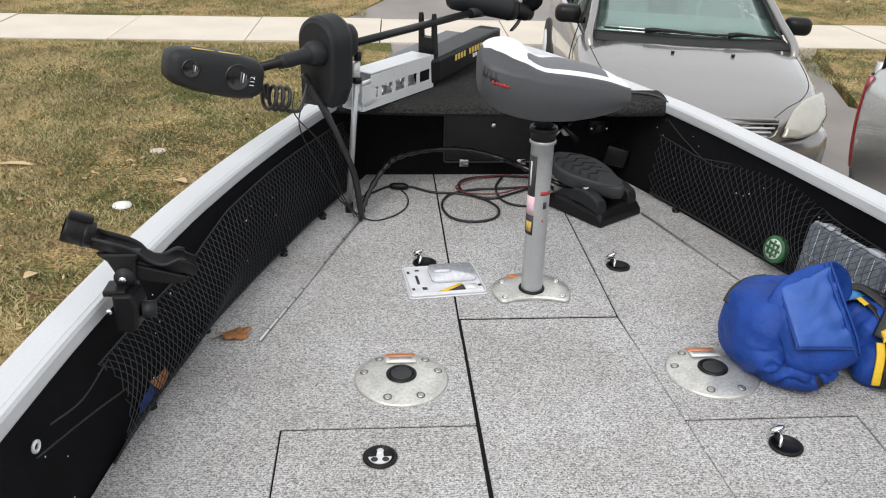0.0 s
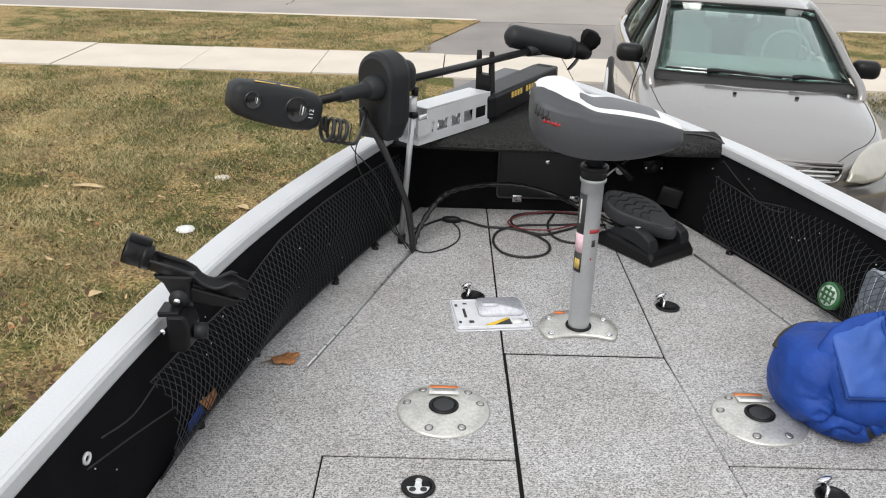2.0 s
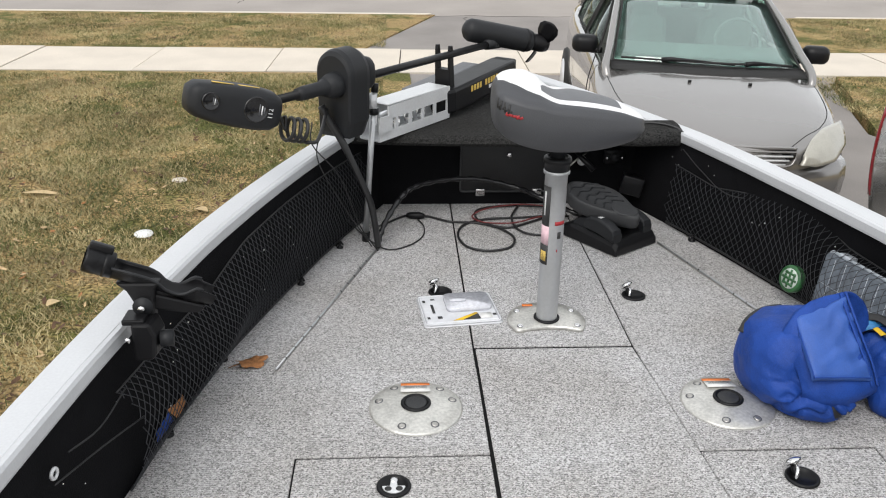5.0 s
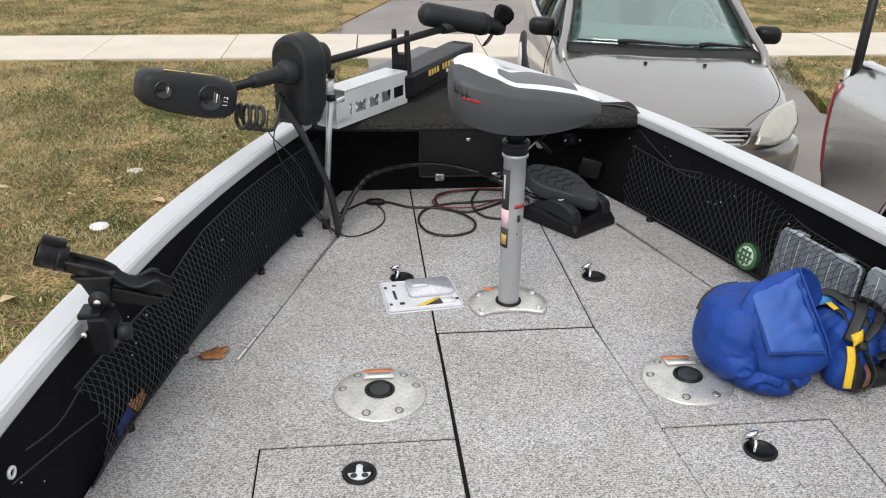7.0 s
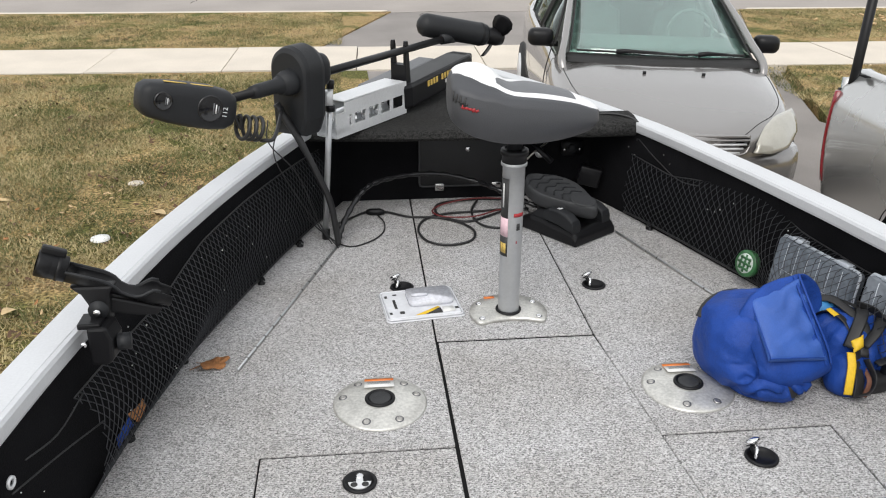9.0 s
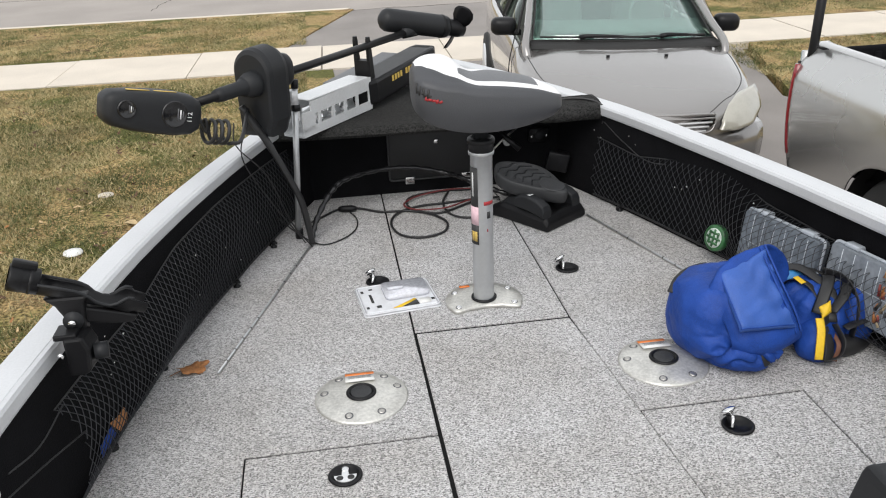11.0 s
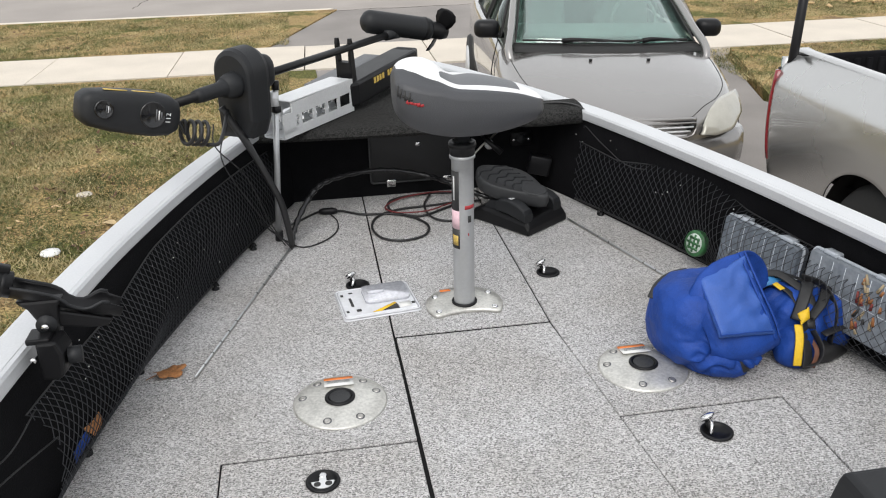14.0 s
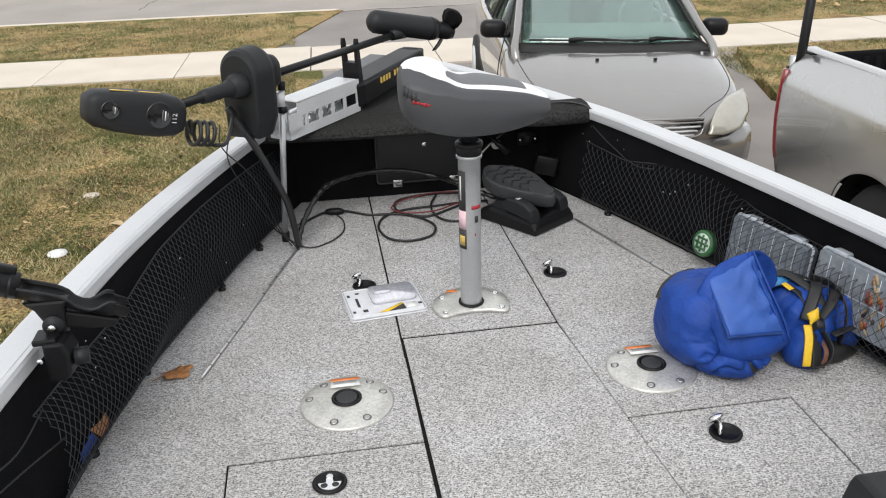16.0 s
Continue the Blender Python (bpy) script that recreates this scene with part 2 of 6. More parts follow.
def box(cx, cy, cz, sx, sy, sz, m=None, bm=None):
    bm = bm or bmesh.new()
    g = bmesh.ops.create_cube(bm, size=1, matrix=(m or Matrix()) @ Matrix.Translation((cx, cy, cz)) @ Matrix.Diagonal((sx, sy, sz, 1)))
    return bm


def prism(outline, z0, z1, bm=None, m=None):
    bm = bm or bmesh.new()
    m = m or Matrix()
    lo = [bm.verts.new(m @ Vector((x, y, z0))) for x, y in outline]
    hi = [bm.verts.new(m @ Vector((x, y, z1))) for x, y in outline]
    n = len(outline)
    bm.faces.new(hi), bm.faces.new(lo[::-1])
    for i in range(n):
        bm.faces.new((lo[i], lo[(i + 1) % n], hi[(i + 1) % n], hi[i]))
    return bm


def lathe(profile, segments=32, bm=None, m=None):
    """profile: (radius, z) from bottom to top."""
    bm = bm or bmesh.new()
    m = m or Matrix()
    rings = []
    for r, z in profile:
        if r < 1e-5:
            rings.append([bm.verts.new(m @ Vector((0, 0, z)))])
        else:
            rings.append([bm.verts.new(m @ Vector((r * math.cos(a), r * math.sin(a), z))) for a in np.linspace(0, 2 * math.pi, segments, endpoint=False)])
    for a, b in zip(rings, rings[1:]):
        for i in range(segments):
            j = (i + 1) % segments
            if len(a) == 1 and len(b) == 1:
                continue
            if len(a) == 1:
                bm.faces.new((a[0], b[j], b[i]))
            elif len(b) == 1:
                bm.faces.new((a[i], a[j], b[0]))
            else:
                bm.faces.new((a[i], a[j], b[j], b[i]))
    return bm


def smooth_line(points, steps=6):
    """A Catmull-Rom line through the points."""
    p = [Vector(v) for v in points]
    p = [2 * p[0] - p[1]] + p + [2 * p[-1] - p[-2]]
    out = []
    for i in range(1, len(p) - 2):
        for k in range(steps):
            t = k / steps
            out.append(0.5 * (2 * p[i] + (p[i + 1] - p[i - 1]) * t + (2 * p[i - 1] - 5 * p[i] + 4 * p[i + 1] - p[i + 2]) * t * t + (3 * p[i] - p[i - 1] - 3 * p[i + 1] + p[i + 2]) * t ** 3))
    return out + [p[-2]]


def tube(points, radius, segments=8, bm=None, closed=False, flat=1.0, caps=True):
    """A tube along a line; radius is a number or one for each point; flat squeezes it along its second axis."""
    bm = bm or bmesh.new()
    pts = [Vector(p) for p in points]
    radii = radius if isinstance(radius, (list, tuple)) else [radius] * len(pts)
    rings, side = [], None
    for i, p in enumerate(pts):
        d = (pts[(i + 1) % len(pts)] - pts[i - 1]) if closed else pts[min(i + 1, len(pts) - 1)] - pts[max(i - 1, 0)]
        d = d.normalized() if d.length > 1e-9 else Vector((0, 0, 1))
        if side is None:
            side = d.cross(Vector((0, 0, 1)) if abs(d.z) < 0.95 else Vector((1, 0, 0))).normalized()
        side = (side - d * side.dot(d)).normalized()
        up = d.cross(side)
        rings.append([bm.verts.new(p + radii[i] * (math.cos(a) * side + flat * math.sin(a) * up)) for a in np.linspace(0, 2 * math.pi, segments, endpoint=False)])
    pairs = list(zip(rings, rings[1:])) + ([(rings[-1], rings[0])] if closed else [])
    for a, b in pairs:
        for i in range(segments):
            j = (i + 1) % segments
            bm.faces.new((a[i], a[j], b[j], b[i]))
    if caps and not closed:
        bm.faces.new(rings[0][::-1]), bm.faces.new(rings[-1])
    return bm


def loft(rings, bm=None, cap=True, closed=True):
    bm = bm or bmesh.new()
    vr = [[bm.verts.new(Vector(p)) for p in ring] for ring in rings]
    n = len(vr[0])
    for a, b in zip(vr, vr[1:]):
        for i in range(n if closed else n - 1):
            j = (i + 1) % n
            bm.faces.new((a[i], a[j], b[j], b[i]))
    if cap and closed:
        bm.faces.new(vr[0][::-1]), bm.faces.new(vr[-1])
    return bm


def rounded(w, h, r, n=5):
    """A rounded rectangle's outline about the origin."""
    out = []
    for cx, cy, a0 in ((w / 2 - r, h / 2 - r, 0), (-w / 2 + r, h / 2 - r, 90), (-w / 2 + r, -h / 2 + r, 180), (w / 2 - r, -h / 2 + r, 270)):
        out += [(cx + r * math.cos(radians(a0 + 90 * k / n)), cy + r * math.sin(radians(a0 + 90 * k / n))) for k in range(n + 1)]
    return out


def axis_pose(a, b, up=(0, 0, 1)):
    """A pose at a whose z runs towards b and whose x is level."""
    z = (Vector(b) - Vector(a)).normalized()
    x = Vector(up).cross(z).normalized()
    y = z.cross(x)
    return Matrix.Translation(a) @ Matrix((x, y, z)).transposed().to_4x4()


def text_mesh(words, size, shear=0.0, depth=0.0006, spacing=1.0):
    c = bpy.data.curves.new("words", "FONT")
    c.body, c.size, c.shear, c.extrude, c.space_character, c.align_x = words, size, shear, depth, spacing, "LEFT"
    c.resolution_u = 2
    tmp = bpy.data.objects.new("words", c)
    me = bpy.data.meshes.new_from_object(tmp)
    bpy.data.objects.remove(tmp)
    bm = bmesh.new()
    bm.from_mesh(me)
    return bm


# ---- outdoors ----
GZ = -1.0


def w(y):
    """Half of the boat's inner width at y."""
    return float(np.interp(y, WY, WX))


_y = np.array([-0.9, -0.4, 0.0, 0.6, 1.0, 1.4, 1.7, 2.0, 2.3, 2.6, 2.9, 3.2, 3.5, 3.8, 4.0, 4.1])
_x = np.array([1.12, 1.115, 1.10, 1.075, 1.04, 0.995, 0.95, 0.89, 0.81, 0.715, 0.605, 0.48, 0.35, 0.2, 0.08, 0.0])
WY = np.linspace(-0.9, 4.1, 101)
WX = np.interp(WY, _y, _x)
for _ in range(3):
    WX[1:-1] = 0.25 * WX[:-2] + 0.5 * WX[1:-1] + 0.25 * WX[2:]


STREET = pose(0, 0, 0, 0, 0, -1.2)
ground = part("ground", box(0, 0, -1.16, 900, 900, 0.02), M_GRASS)
tagged(ground, "dormant yellow-brown winter lawn reaching far off", "ground", kind="structure")


def strip(name, outline, z, mat_, label, category, thick=0.12, bevel=0.0):
    ob = part(name, prism(outline, z - thick, z, m=STREET), mat_, smooth=False)
    if bevel:
        soften(ob, bevel)
    return tagged(ob, label, category, kind="structure")


strip("lawn", [(-60, -20), (-0.25, -20), (-0.25, 4), (-0.5, 10.28), (-60, 10.28)], GZ, M_GRASS, "patchy straw-coloured winter lawn beside the boat", "lawn")
strip("lawn_beyond", [(4.25, 7.3), (4.0, 7.75), (4.75, 10.28), (60, 10.28), (60, 7.3)], GZ, M_GRASS, "patchy winter lawn beside the driveway", "lawn")
strip("verge", [(-60, 11.85), (-1.15, 11.85), (-0.1, 15.05), (-60, 15.05)], GZ, M_GRASS, "strip of winter grass between sidewalk and road", "lawn")
strip("verge_beyond", [(5.0, 11.85), (60, 11.85), (60, 15.05), (6.1, 15.05)], GZ, M_GRASS, "strip of winter grass between sidewalk and road", "lawn")
strip("driveway", [(-0.25, -20), (4.1, -20), (4.1, 7.3), (3.9, 7.75), (4.6, 10.28), (-0.5, 10.28), (-0.25, 4)], GZ - 0.012, M_DRIVE, "worn grey asphalt driveway", "driveway")
strip("driveway_apron", [(-1.15, 11.85), (5.0, 11.85), (6.1, 15.05), (-0.1, 15.05)], GZ - 0.02, M_DRIVE, "worn asphalt driveway apron meeting the road", "driveway")
strip("kerb", [(-60, 15.06), (-0.25, 15.06), (-0.15, 15.2), (-60, 15.2)], GZ + 0.004, M_CONCRETE, "pale concrete kerb along the road", "kerb", bevel=0.01)
strip("kerb_beyond", [(6.2, 15.06), (60, 15.06), (60, 15.2), (6.3, 15.2)], GZ + 0.004, M_CONCRETE, "pale concrete kerb along the road", "kerb", bevel=0.01)
strip("road", [(-90, 15.0), (90, 15.0), (90, 24.2), (-90, 24.2)], GZ - 0.1, M_ASPHALT, "wide worn grey-brown asphalt road", "road", thick=0.05)
strip("far_lawn", [(-90, 24.4), (90, 24.4), (90, 120), (-90, 120)], GZ, M_GRASS, "winter lawn across the road", "lawn")
strip("far_kerb", [(-90, 24.2), (90, 24.2), (90, 24.38), (-90, 24.38)], GZ + 0.004, M_CONCRETE, "pale concrete kerb across the road", "kerb")
sidewalk = empty("sidewalk")
tagged(sidewalk, "pale beige concrete sidewalk of square slabs", "sidewalk", kind="structure")
slab_bm = prism([(-0.795, -0.745), (0.795, -0.745), (0.795, 0.745), (-0.795, 0.745)], -0.1, 0.0)
slab = part("slab", slab_bm, M_CONCRETE, sidewalk, smooth=False)
slab_mesh = slab.data
for k in range(-14, 15):
    ob = slab if k == -14 else new("slab", slab_mesh)
    ob.parent = sidewalk
    ob.matrix_basis = STREET @ pose(-2.24 - 0.8 + 1.605 * k, 11.06, GZ + 0.008 + 0.004 * math.sin(k * 2.1), 0.1 * math.sin(k * 3), 0.1 * math.cos(k * 5), 0)



def crack(points, z, seed, label, width=0.012):
    """A jagged dark crack, slightly proud of the paving so that it shows."""
    rs = np.random.RandomState(seed)
    line = [p + Vector((rs.normal(0, 0.03), rs.normal(0, 0.03), 0)) for p in smooth_line([(x, y, z) for x, y in points], 9)]
    ob = part("pavement_crack", tube(line, [width * rs.uniform(0.35, 1.0) for _ in line], 5, flat=0.25), M_CRACK)
    return tagged(ob, label, "crack", kind="structure")


M_CRACK = material("dark_crack_filler", (0.075, 0.066, 0.058), 0.95, vary=0.3)
for k, (pts, z) in enumerate((
        ([(-3.55, 17.0), (-3.35, 18.6), (-3.1, 20.0), (-3.4, 22.5), (-3.2, 24.1)], GZ - 0.1),
        ([(-12, 19.4), (-7, 19.7), (-2, 19.5), (4, 19.9), (11, 19.6)], GZ - 0.1),
        ([(5.2, 16.0), (5.6, 18.5), (5.3, 21.0), (5.8, 24.0)], GZ - 0.1),
        ([(-0.4, 15.02), (1.5, 15.05), (3.2, 15.0), (6.0, 15.04)], GZ - 0.018),
        ([(0.6, 11.9), (0.9, 13.2), (0.7, 14.9)], GZ - 0.018),
        ([(-0.2, 9.2), (1.4, 9.0), (2.9, 9.3), (4.1, 9.1)], GZ - 0.010))):
    crack(pts, z, k, "jagged dark crack in the worn asphalt", 0.016)

# ---- the boat ----
boat = empty("fishing_boat", pose(0, 0, 0))
tagged(boat, "open aluminium fishing boat with grey carpeted casting deck", "boat")
DECK_END, NOSE = -0.9, 3.17


def deck_panel(name, outline, label, z=0.0, mat_=None):
    ob = part(name, prism(outline, z - 0.02, z), mat_ or M_CARPET, boat, label, smooth=False)
    return soften(ob, 0.0025, 2)


def extra(y):
    """The deck runs a little wider than the rail further aft."""
    return float(np.interp(y, [2.05, 2.5], [0.018, 0.0]))


def edge(side, y0, y1, inset=0.004, n=24):
    return [(side * (w(y) + extra(y) - inset), y) for y in np.linspace(y0, y1, n)]


E0 = 0.0012
deck_panel("front_deck_panel", [(-0.2225 + E0, 2.05 + E0), (0.2205 - E0, 2.05 + E0), (0.2205 - E0, NOSE), (-0.2225 + E0, NOSE)], "grey carpeted deck panel carrying the seat post")
deck_panel("hatch_lid", [(-0.2185, 2.0415), (0.2195, 2.0415), (0.2325, 1.88), (0.2975, 1.0), (0.37, 0.0), (-0.212, 0.0), (-0.2145, 1.3)], "large grey carpeted centre hatch lid", z=-0.002)
deck_panel("hatch_lid", [(-0.6590, 1.5705), (-0.2255, 1.5705), (-0.222, 0.2), (-0.6595, 0.2)], "small grey carpeted hatch lid with a pull latch", z=-0.001)
deck_panel("hatch_lid", [(0.2570, 1.5705), (0.6630, 1.5705), (0.6635, 0.2), (0.3575, 0.2)], "small grey carpeted hatch lid with a pull latch", z=-0.001)
deck_panel("side_deck_panel", [(-0.2255 + -E0, 1.942)] + [(-0.2255 - E0, NOSE)] + edge(-1, NOSE, 1.942), "grey carpeted side deck panel")
deck_panel("side_deck_panel", [(-0.2255, 1.9395)] + edge(-1, 1.9395, DECK_END) + [(-0.6628, DECK_END), (-0.6628, 1.577), (-0.2255, 1.577)], "grey carpeted side deck panel")
deck_panel("side_deck_panel", [(0.2225 + E0, 2.045), (0.2235 + E0, NOSE)] + edge(1, NOSE, DECK_END, n=40) + [(0.667, DECK_END), (0.667, 1.577), (0.2560, 1.577), (0.2337, 1.88)], "grey carpeted side deck panel")
# black sheet just under the panels paints the shade seen in their gaps
deck_panel("gap_shade_sheet", [(0, DECK_END - 0.02)] + edge(1, DECK_END - 0.02, NOSE + 0.01, 0.001) + edge(-1, NOSE + 0.01, DECK_END - 0.02, 0.001), "black sheet standing for the shade in the deck gaps", -0.0055, M_SEAM)

# side walls, inside liner, hull and gunwales
YS = list(np.linspace(-0.9, 4.1, 60))


def lean(side, y):
    """How far the rail stands out from the deck's edge."""
    if side < 0:
        return 0.002
    return float(np.interp(y, [1.0, 1.65, 1.9, 2.2, 2.5, 2.9, 3.2], [-0.03, -0.044, -0.048, -0.042, -0.030, -0.006, 0.0]))


for side in (-1, 1):
    rings = []
    for y in YS:
        x = w(y)
        q, a = extra(y), lean(side, y)
        rings.append([(side * (x + q), y, -0.06), (side * (x + q), y, 0.15), (side * (x + a + 0.012), y, 0.332), (side * (x + a + 0.03), y, 0.332), (side * (x + 0.034), y, -0.06)])
    part("side_liner", loft(rings), M_LINER, boat, "black textured inner side liner", smooth=False)
    rings = []
    for y in YS:
        x = w(y)
        k = 1 - 0.55 * max(0, (y - 1.5) / 2.6)
        a = lean(side, y)
        rings.append([(side * (x + a + 0.035), y, 0.335), (side * (x + a + 0.074), y, 0.325), (side * (x + 0.064), y, 0.14), (side * (x + 0.05) * (0.9 + 0.1 * k), y, -0.1), (side * x * 0.78 * k, y, -0.55), (0, y, -0.72 + 0.12 * max(0, y - 2)), (0, y, -0.70 + 0.12 * max(0, y - 2)), (side * x * 0.75 * k, y, -0.53), (side * (x + 0.035) * (0.9 + 0.1 * k), y, -0.1), (side * (x + 0.045), y, 0.14)])
    part("hull_side", loft(rings), M_ALU, boat, "bare aluminium hull side", smooth=False)
    # gunwale: flat top with a fine groove, plain inner face, outer lip
    rings = []
    for y in YS:
        x = w(y) + lean(side, y)
        prof = [(0.001, 0.324), (-0.001, 0.330), (-0.001, 0.352), (0.003, 0.359), (0.011, 0.3605), (0.0125, 0.3590), (0.014, 0.3605), (0.064, 0.3615), (0.074, 0.359), (0.078, 0.352), (0.078, 0.316), (0.073, 0.314), (0.071, 0.345), (0.006, 0.345), (0.004, 0.324)]
        rings.append([(side * max(0.0, x + dx), y, z) for dx, z in prof])
    part("gunwale", loft(rings), M_RAIL, boat, "brushed bare aluminium gunwale rail", smooth=False)

M_DOOR = material("satin_black_door", (0.012, 0.012, 0.013), 0.55, vary=0.2, fine=300, bump=0.2)
M_DOORRIM = material("dark_grey_rim", (0.05, 0.05, 0.052), 0.5, vary=0.1)
# bow: raised carpeted deck, recessed panel with a locker door
BZ = 0.345


def bow_front(x):
    return 2.915 + 0.10 * x * x


xs = np.linspace(-0.60, 0.60, 25)
rings = []
for x in xs:
    f = bow_front(x)
    back = float(np.interp(abs(x), WX[::-1], WY[::-1]))
    back = max(back, f + 0.02)
    rings.append([(x, f + 0.05, BZ - 0.04), (x, f + 0.012, BZ - 0.037), (x, f, BZ - 0.025), (x, f + 0.006, BZ - 0.010), (x, f + 0.022, BZ), (x, back, BZ), (x, back, BZ - 0.05)])
part("bow_deck", loft(rings), M_DARKCARPET, boat, "charcoal carpeted raised bow deck with a rounded edge", smooth=False)
bp = part("bow_panel", box(0, 3.185, 0.135, 1.0, 0.03, 0.32), M_LINER, boat, "black front panel below the bow deck", smooth=False)
door = part("locker_door", box(0.0, 3.168, 0.155, 0.37, 0.012, 0.20), M_DOOR, boat, "flush black locker door")
part("door_rim", tube([(x, 3.161, 0.155 + z) for x, z in rounded(0.372, 0.202, 0.012, 4)], 0.004, 6, closed=True), M_DOORRIM, door, "raised dark grey rim")
soften(door, 0.006)
part("lock", lathe([(0.0, 0.006), (0.008, 0.006), (0.011, 0.003), (0.011, 0.0)], 16), M_CHROME, door, "round chrome lock", m=pose(0.003, 3.158, 0.205, 90))
for x in (-0.107, 0.118):
    h = part("hinge", box(0, 0, 0, 0.036, 0.006, 0.030), M_CHROME, door, "small steel hinge", m=pose(x, 3.156, 0.052))
    soften(h, 0.002)

# fixed round base plates


def base_plate(x, y, turn, cap=True):
    e = empty("seat_base_plate", pose(x, y, 0, 0, 0, turn))
    tagged(e, "round cast-metal seat base plate screwed to deck", "base plate", group="seat base plates")
    part("plate", lathe([(0.1145, 0.0), (0.1145, 0.003), (0.110, 0.006), (0.085, 0.0105), (0.055, 0.0135), (0.04, 0.0145), (0.0, 0.0145)], 48), M_PLATE, e)
    if cap:
        part("socket", lathe([(0.037, 0.013), (0.037, 0.0175), (0.034, 0.020), (0.030, 0.0195), (0.0285, 0.0155), (0.0, 0.0155)], 36), M_BLACK, e, "black plastic socket ring")
        part("plug", lathe([(0.0262, 0.0155), (0.0262, 0.0178), (0.024, 0.0188), (0.0, 0.0182)], 28), M_TREAD, e, "dark grey plug")
    for a in (-112, -62, 12, 168, 125, 48):
        # no hollow is cut: a grey disc paints the recess's shade
        part("screw_recess_shade", lathe([(0.0105, 0.0), (0.0105, 0.0012), (0.0, 0.0012)], 16), M_VINYL2, e, "dark grey disc painting the shade of a countersunk recess", m=pose(0.092 * math.cos(radians(a)), 0.092 * math.sin(radians(a)), 0.0088, 0, 0, a) @ pose(0, 0, 0, 0, 10))
        part("screw", lathe([(0.0078, 0.0), (0.0078, 0.002), (0.0055, 0.003), (0.0025, 0.0016), (0.0, 0.0016)], 12), M_STEEL, e, m=pose(0.092 * math.cos(radians(a)), 0.092 * math.sin(radians(a)), 0.0088, 0, 0, a) @ pose(0, 0, 0, 0, 10))
    tilt = pose(0, 0.076, 0.0132, -10, 0, 0)
    part("warning_sticker", prism([(-0.037, -0.033), (0.037, -0.033), (0.0365, 0.004), (-0.0365, 0.004)], 0, 0.0012), M_WHITE, e, "white lower half of warning sticker", m=tilt)
    part("warning_band", prism([(-0.0365, 0.0042), (0.0365, 0.0042), (0.036, 0.0195), (-0.036, 0.0195)], 0, 0.0012), M_ORANGE, e, "orange band of warning sticker", m=tilt)
    for k, wd in enumerate((0.060, 0.054, 0.058)):
        part("print_bar", box(0, -0.002 - 0.0058 * k, 0.0016, wd, 0.0016, 0.0006), M_VINYL2, e, "fine grey print", m=tilt)
    return e


base_plate(-0.389, 1.759, 0)
base_plate(0.386, 1.759, 0)



def pull_latch(x, y, turn, up):
    e = empty("hatch_latch", pose(x, y, 0, 0, 0, turn))
    tagged(e, "round black hatch latch with chrome pull " + ("standing up" if up else "folded flat"), "hatch latch", group="hatch latches")
    part("ring", lathe([(0.033, 0.0), (0.037, 0.001), (0.037, 0.004), (0.034, 0.006), (0.029, 0.0055), (0.028, 0.0012), (0.0, 0.0012)], 32), M_BLACK, e)
    if not up:
        bm = prism([(0.025 * math.cos(t), 0.025 * math.sin(t)) for t in np.linspace(math.pi * 1.03, math.pi * 1.97, 16)] + [(0.008, -0.002), (0.0065, 0.016), (-0.0065, 0.016), (-0.008, -0.002)], 0.002, 0.0055)
        for a in (-40, 220):
            # black discs on the solid pull paint the dark inside of its holes
            part("finger_hole_shade", lathe([(0.0075, 0.0056), (0.0075, 0.0062), (0.0, 0.0062)], 14), M_INK, e, "black disc painting the shade in a finger hole", m=pose(0.0155 * math.cos(radians(a)), 0.0155 * math.sin(radians(a)) - 0.002, 0))
        pull = part("pull", bm, M_SILVER, e, "bright anchor-shaped folding pull", smooth=False)
        soften(pull, 0.001)
        part("pin", lathe([(0.009, 0.002), (0.009, 0.006), (0.004, 0.0065), (0.0, 0.0055)], 14), M_CHROME, e, m=pose(0, 0.018, 0))
    else:
        part("spindle", lathe([(0.008, 0.001), (0.008, 0.022), (0.0, 0.022)], 12), M_BLACK, e, m=pose(-0.008, 0.012, 0, -20, -15))
        dome = lathe([(0.0, 0.0), (0.014, 0.0), (0.021, 0.004), (0.0195, 0.009), (0.012, 0.013), (0.0, 0.0145)], 24)
        part("pull", dome, M_CHROME, e, "raised chrome pull", m=pose(-0.014, 0.022, 0.022, -38, -22))
        part("pull_stem", tube([(-0.02, -0.012, 0.006), (-0.012, 0.002, 0.02), (-0.012, 0.016, 0.026)], 0.0045, 8), M_CHROME, e)
    return e


pull_latch(-0.442, 1.469, 0, False)
pull_latch(0.447, 1.469, 0, True)
pull_latch(0.302, 2.348, 10, True)
pull_latch(-0.30, 2.385, 10, True)

pp = empty("post_base_plate", pose(0.001, 2.187, 0))
tagged(pp, "cast-metal seat post plate with a scooped front", "base plate")
out = []
for t in np.linspace(-25, 205, 40):
    out.append((0.114 * math.cos(radians(t)), 0.114 * math.sin(radians(t)) * 0.95))
out += [(-0.098, -0.062), (-0.085, -0.066), (-0.05, -0.052), (0.0, -0.046), (0.05, -0.052), (0.085, -0.066), (0.098, -0.062)]
rings = [[(x * k, y * k, z) for x, y in out] for k, z in ((1.0, 0.0), (1.0, 0.007), (0.985, 0.010), (0.72, 0.0135), (0.42, 0.0145), (0.2, 0.015))]
part("plate", loft(rings), M_PLATE, pp)
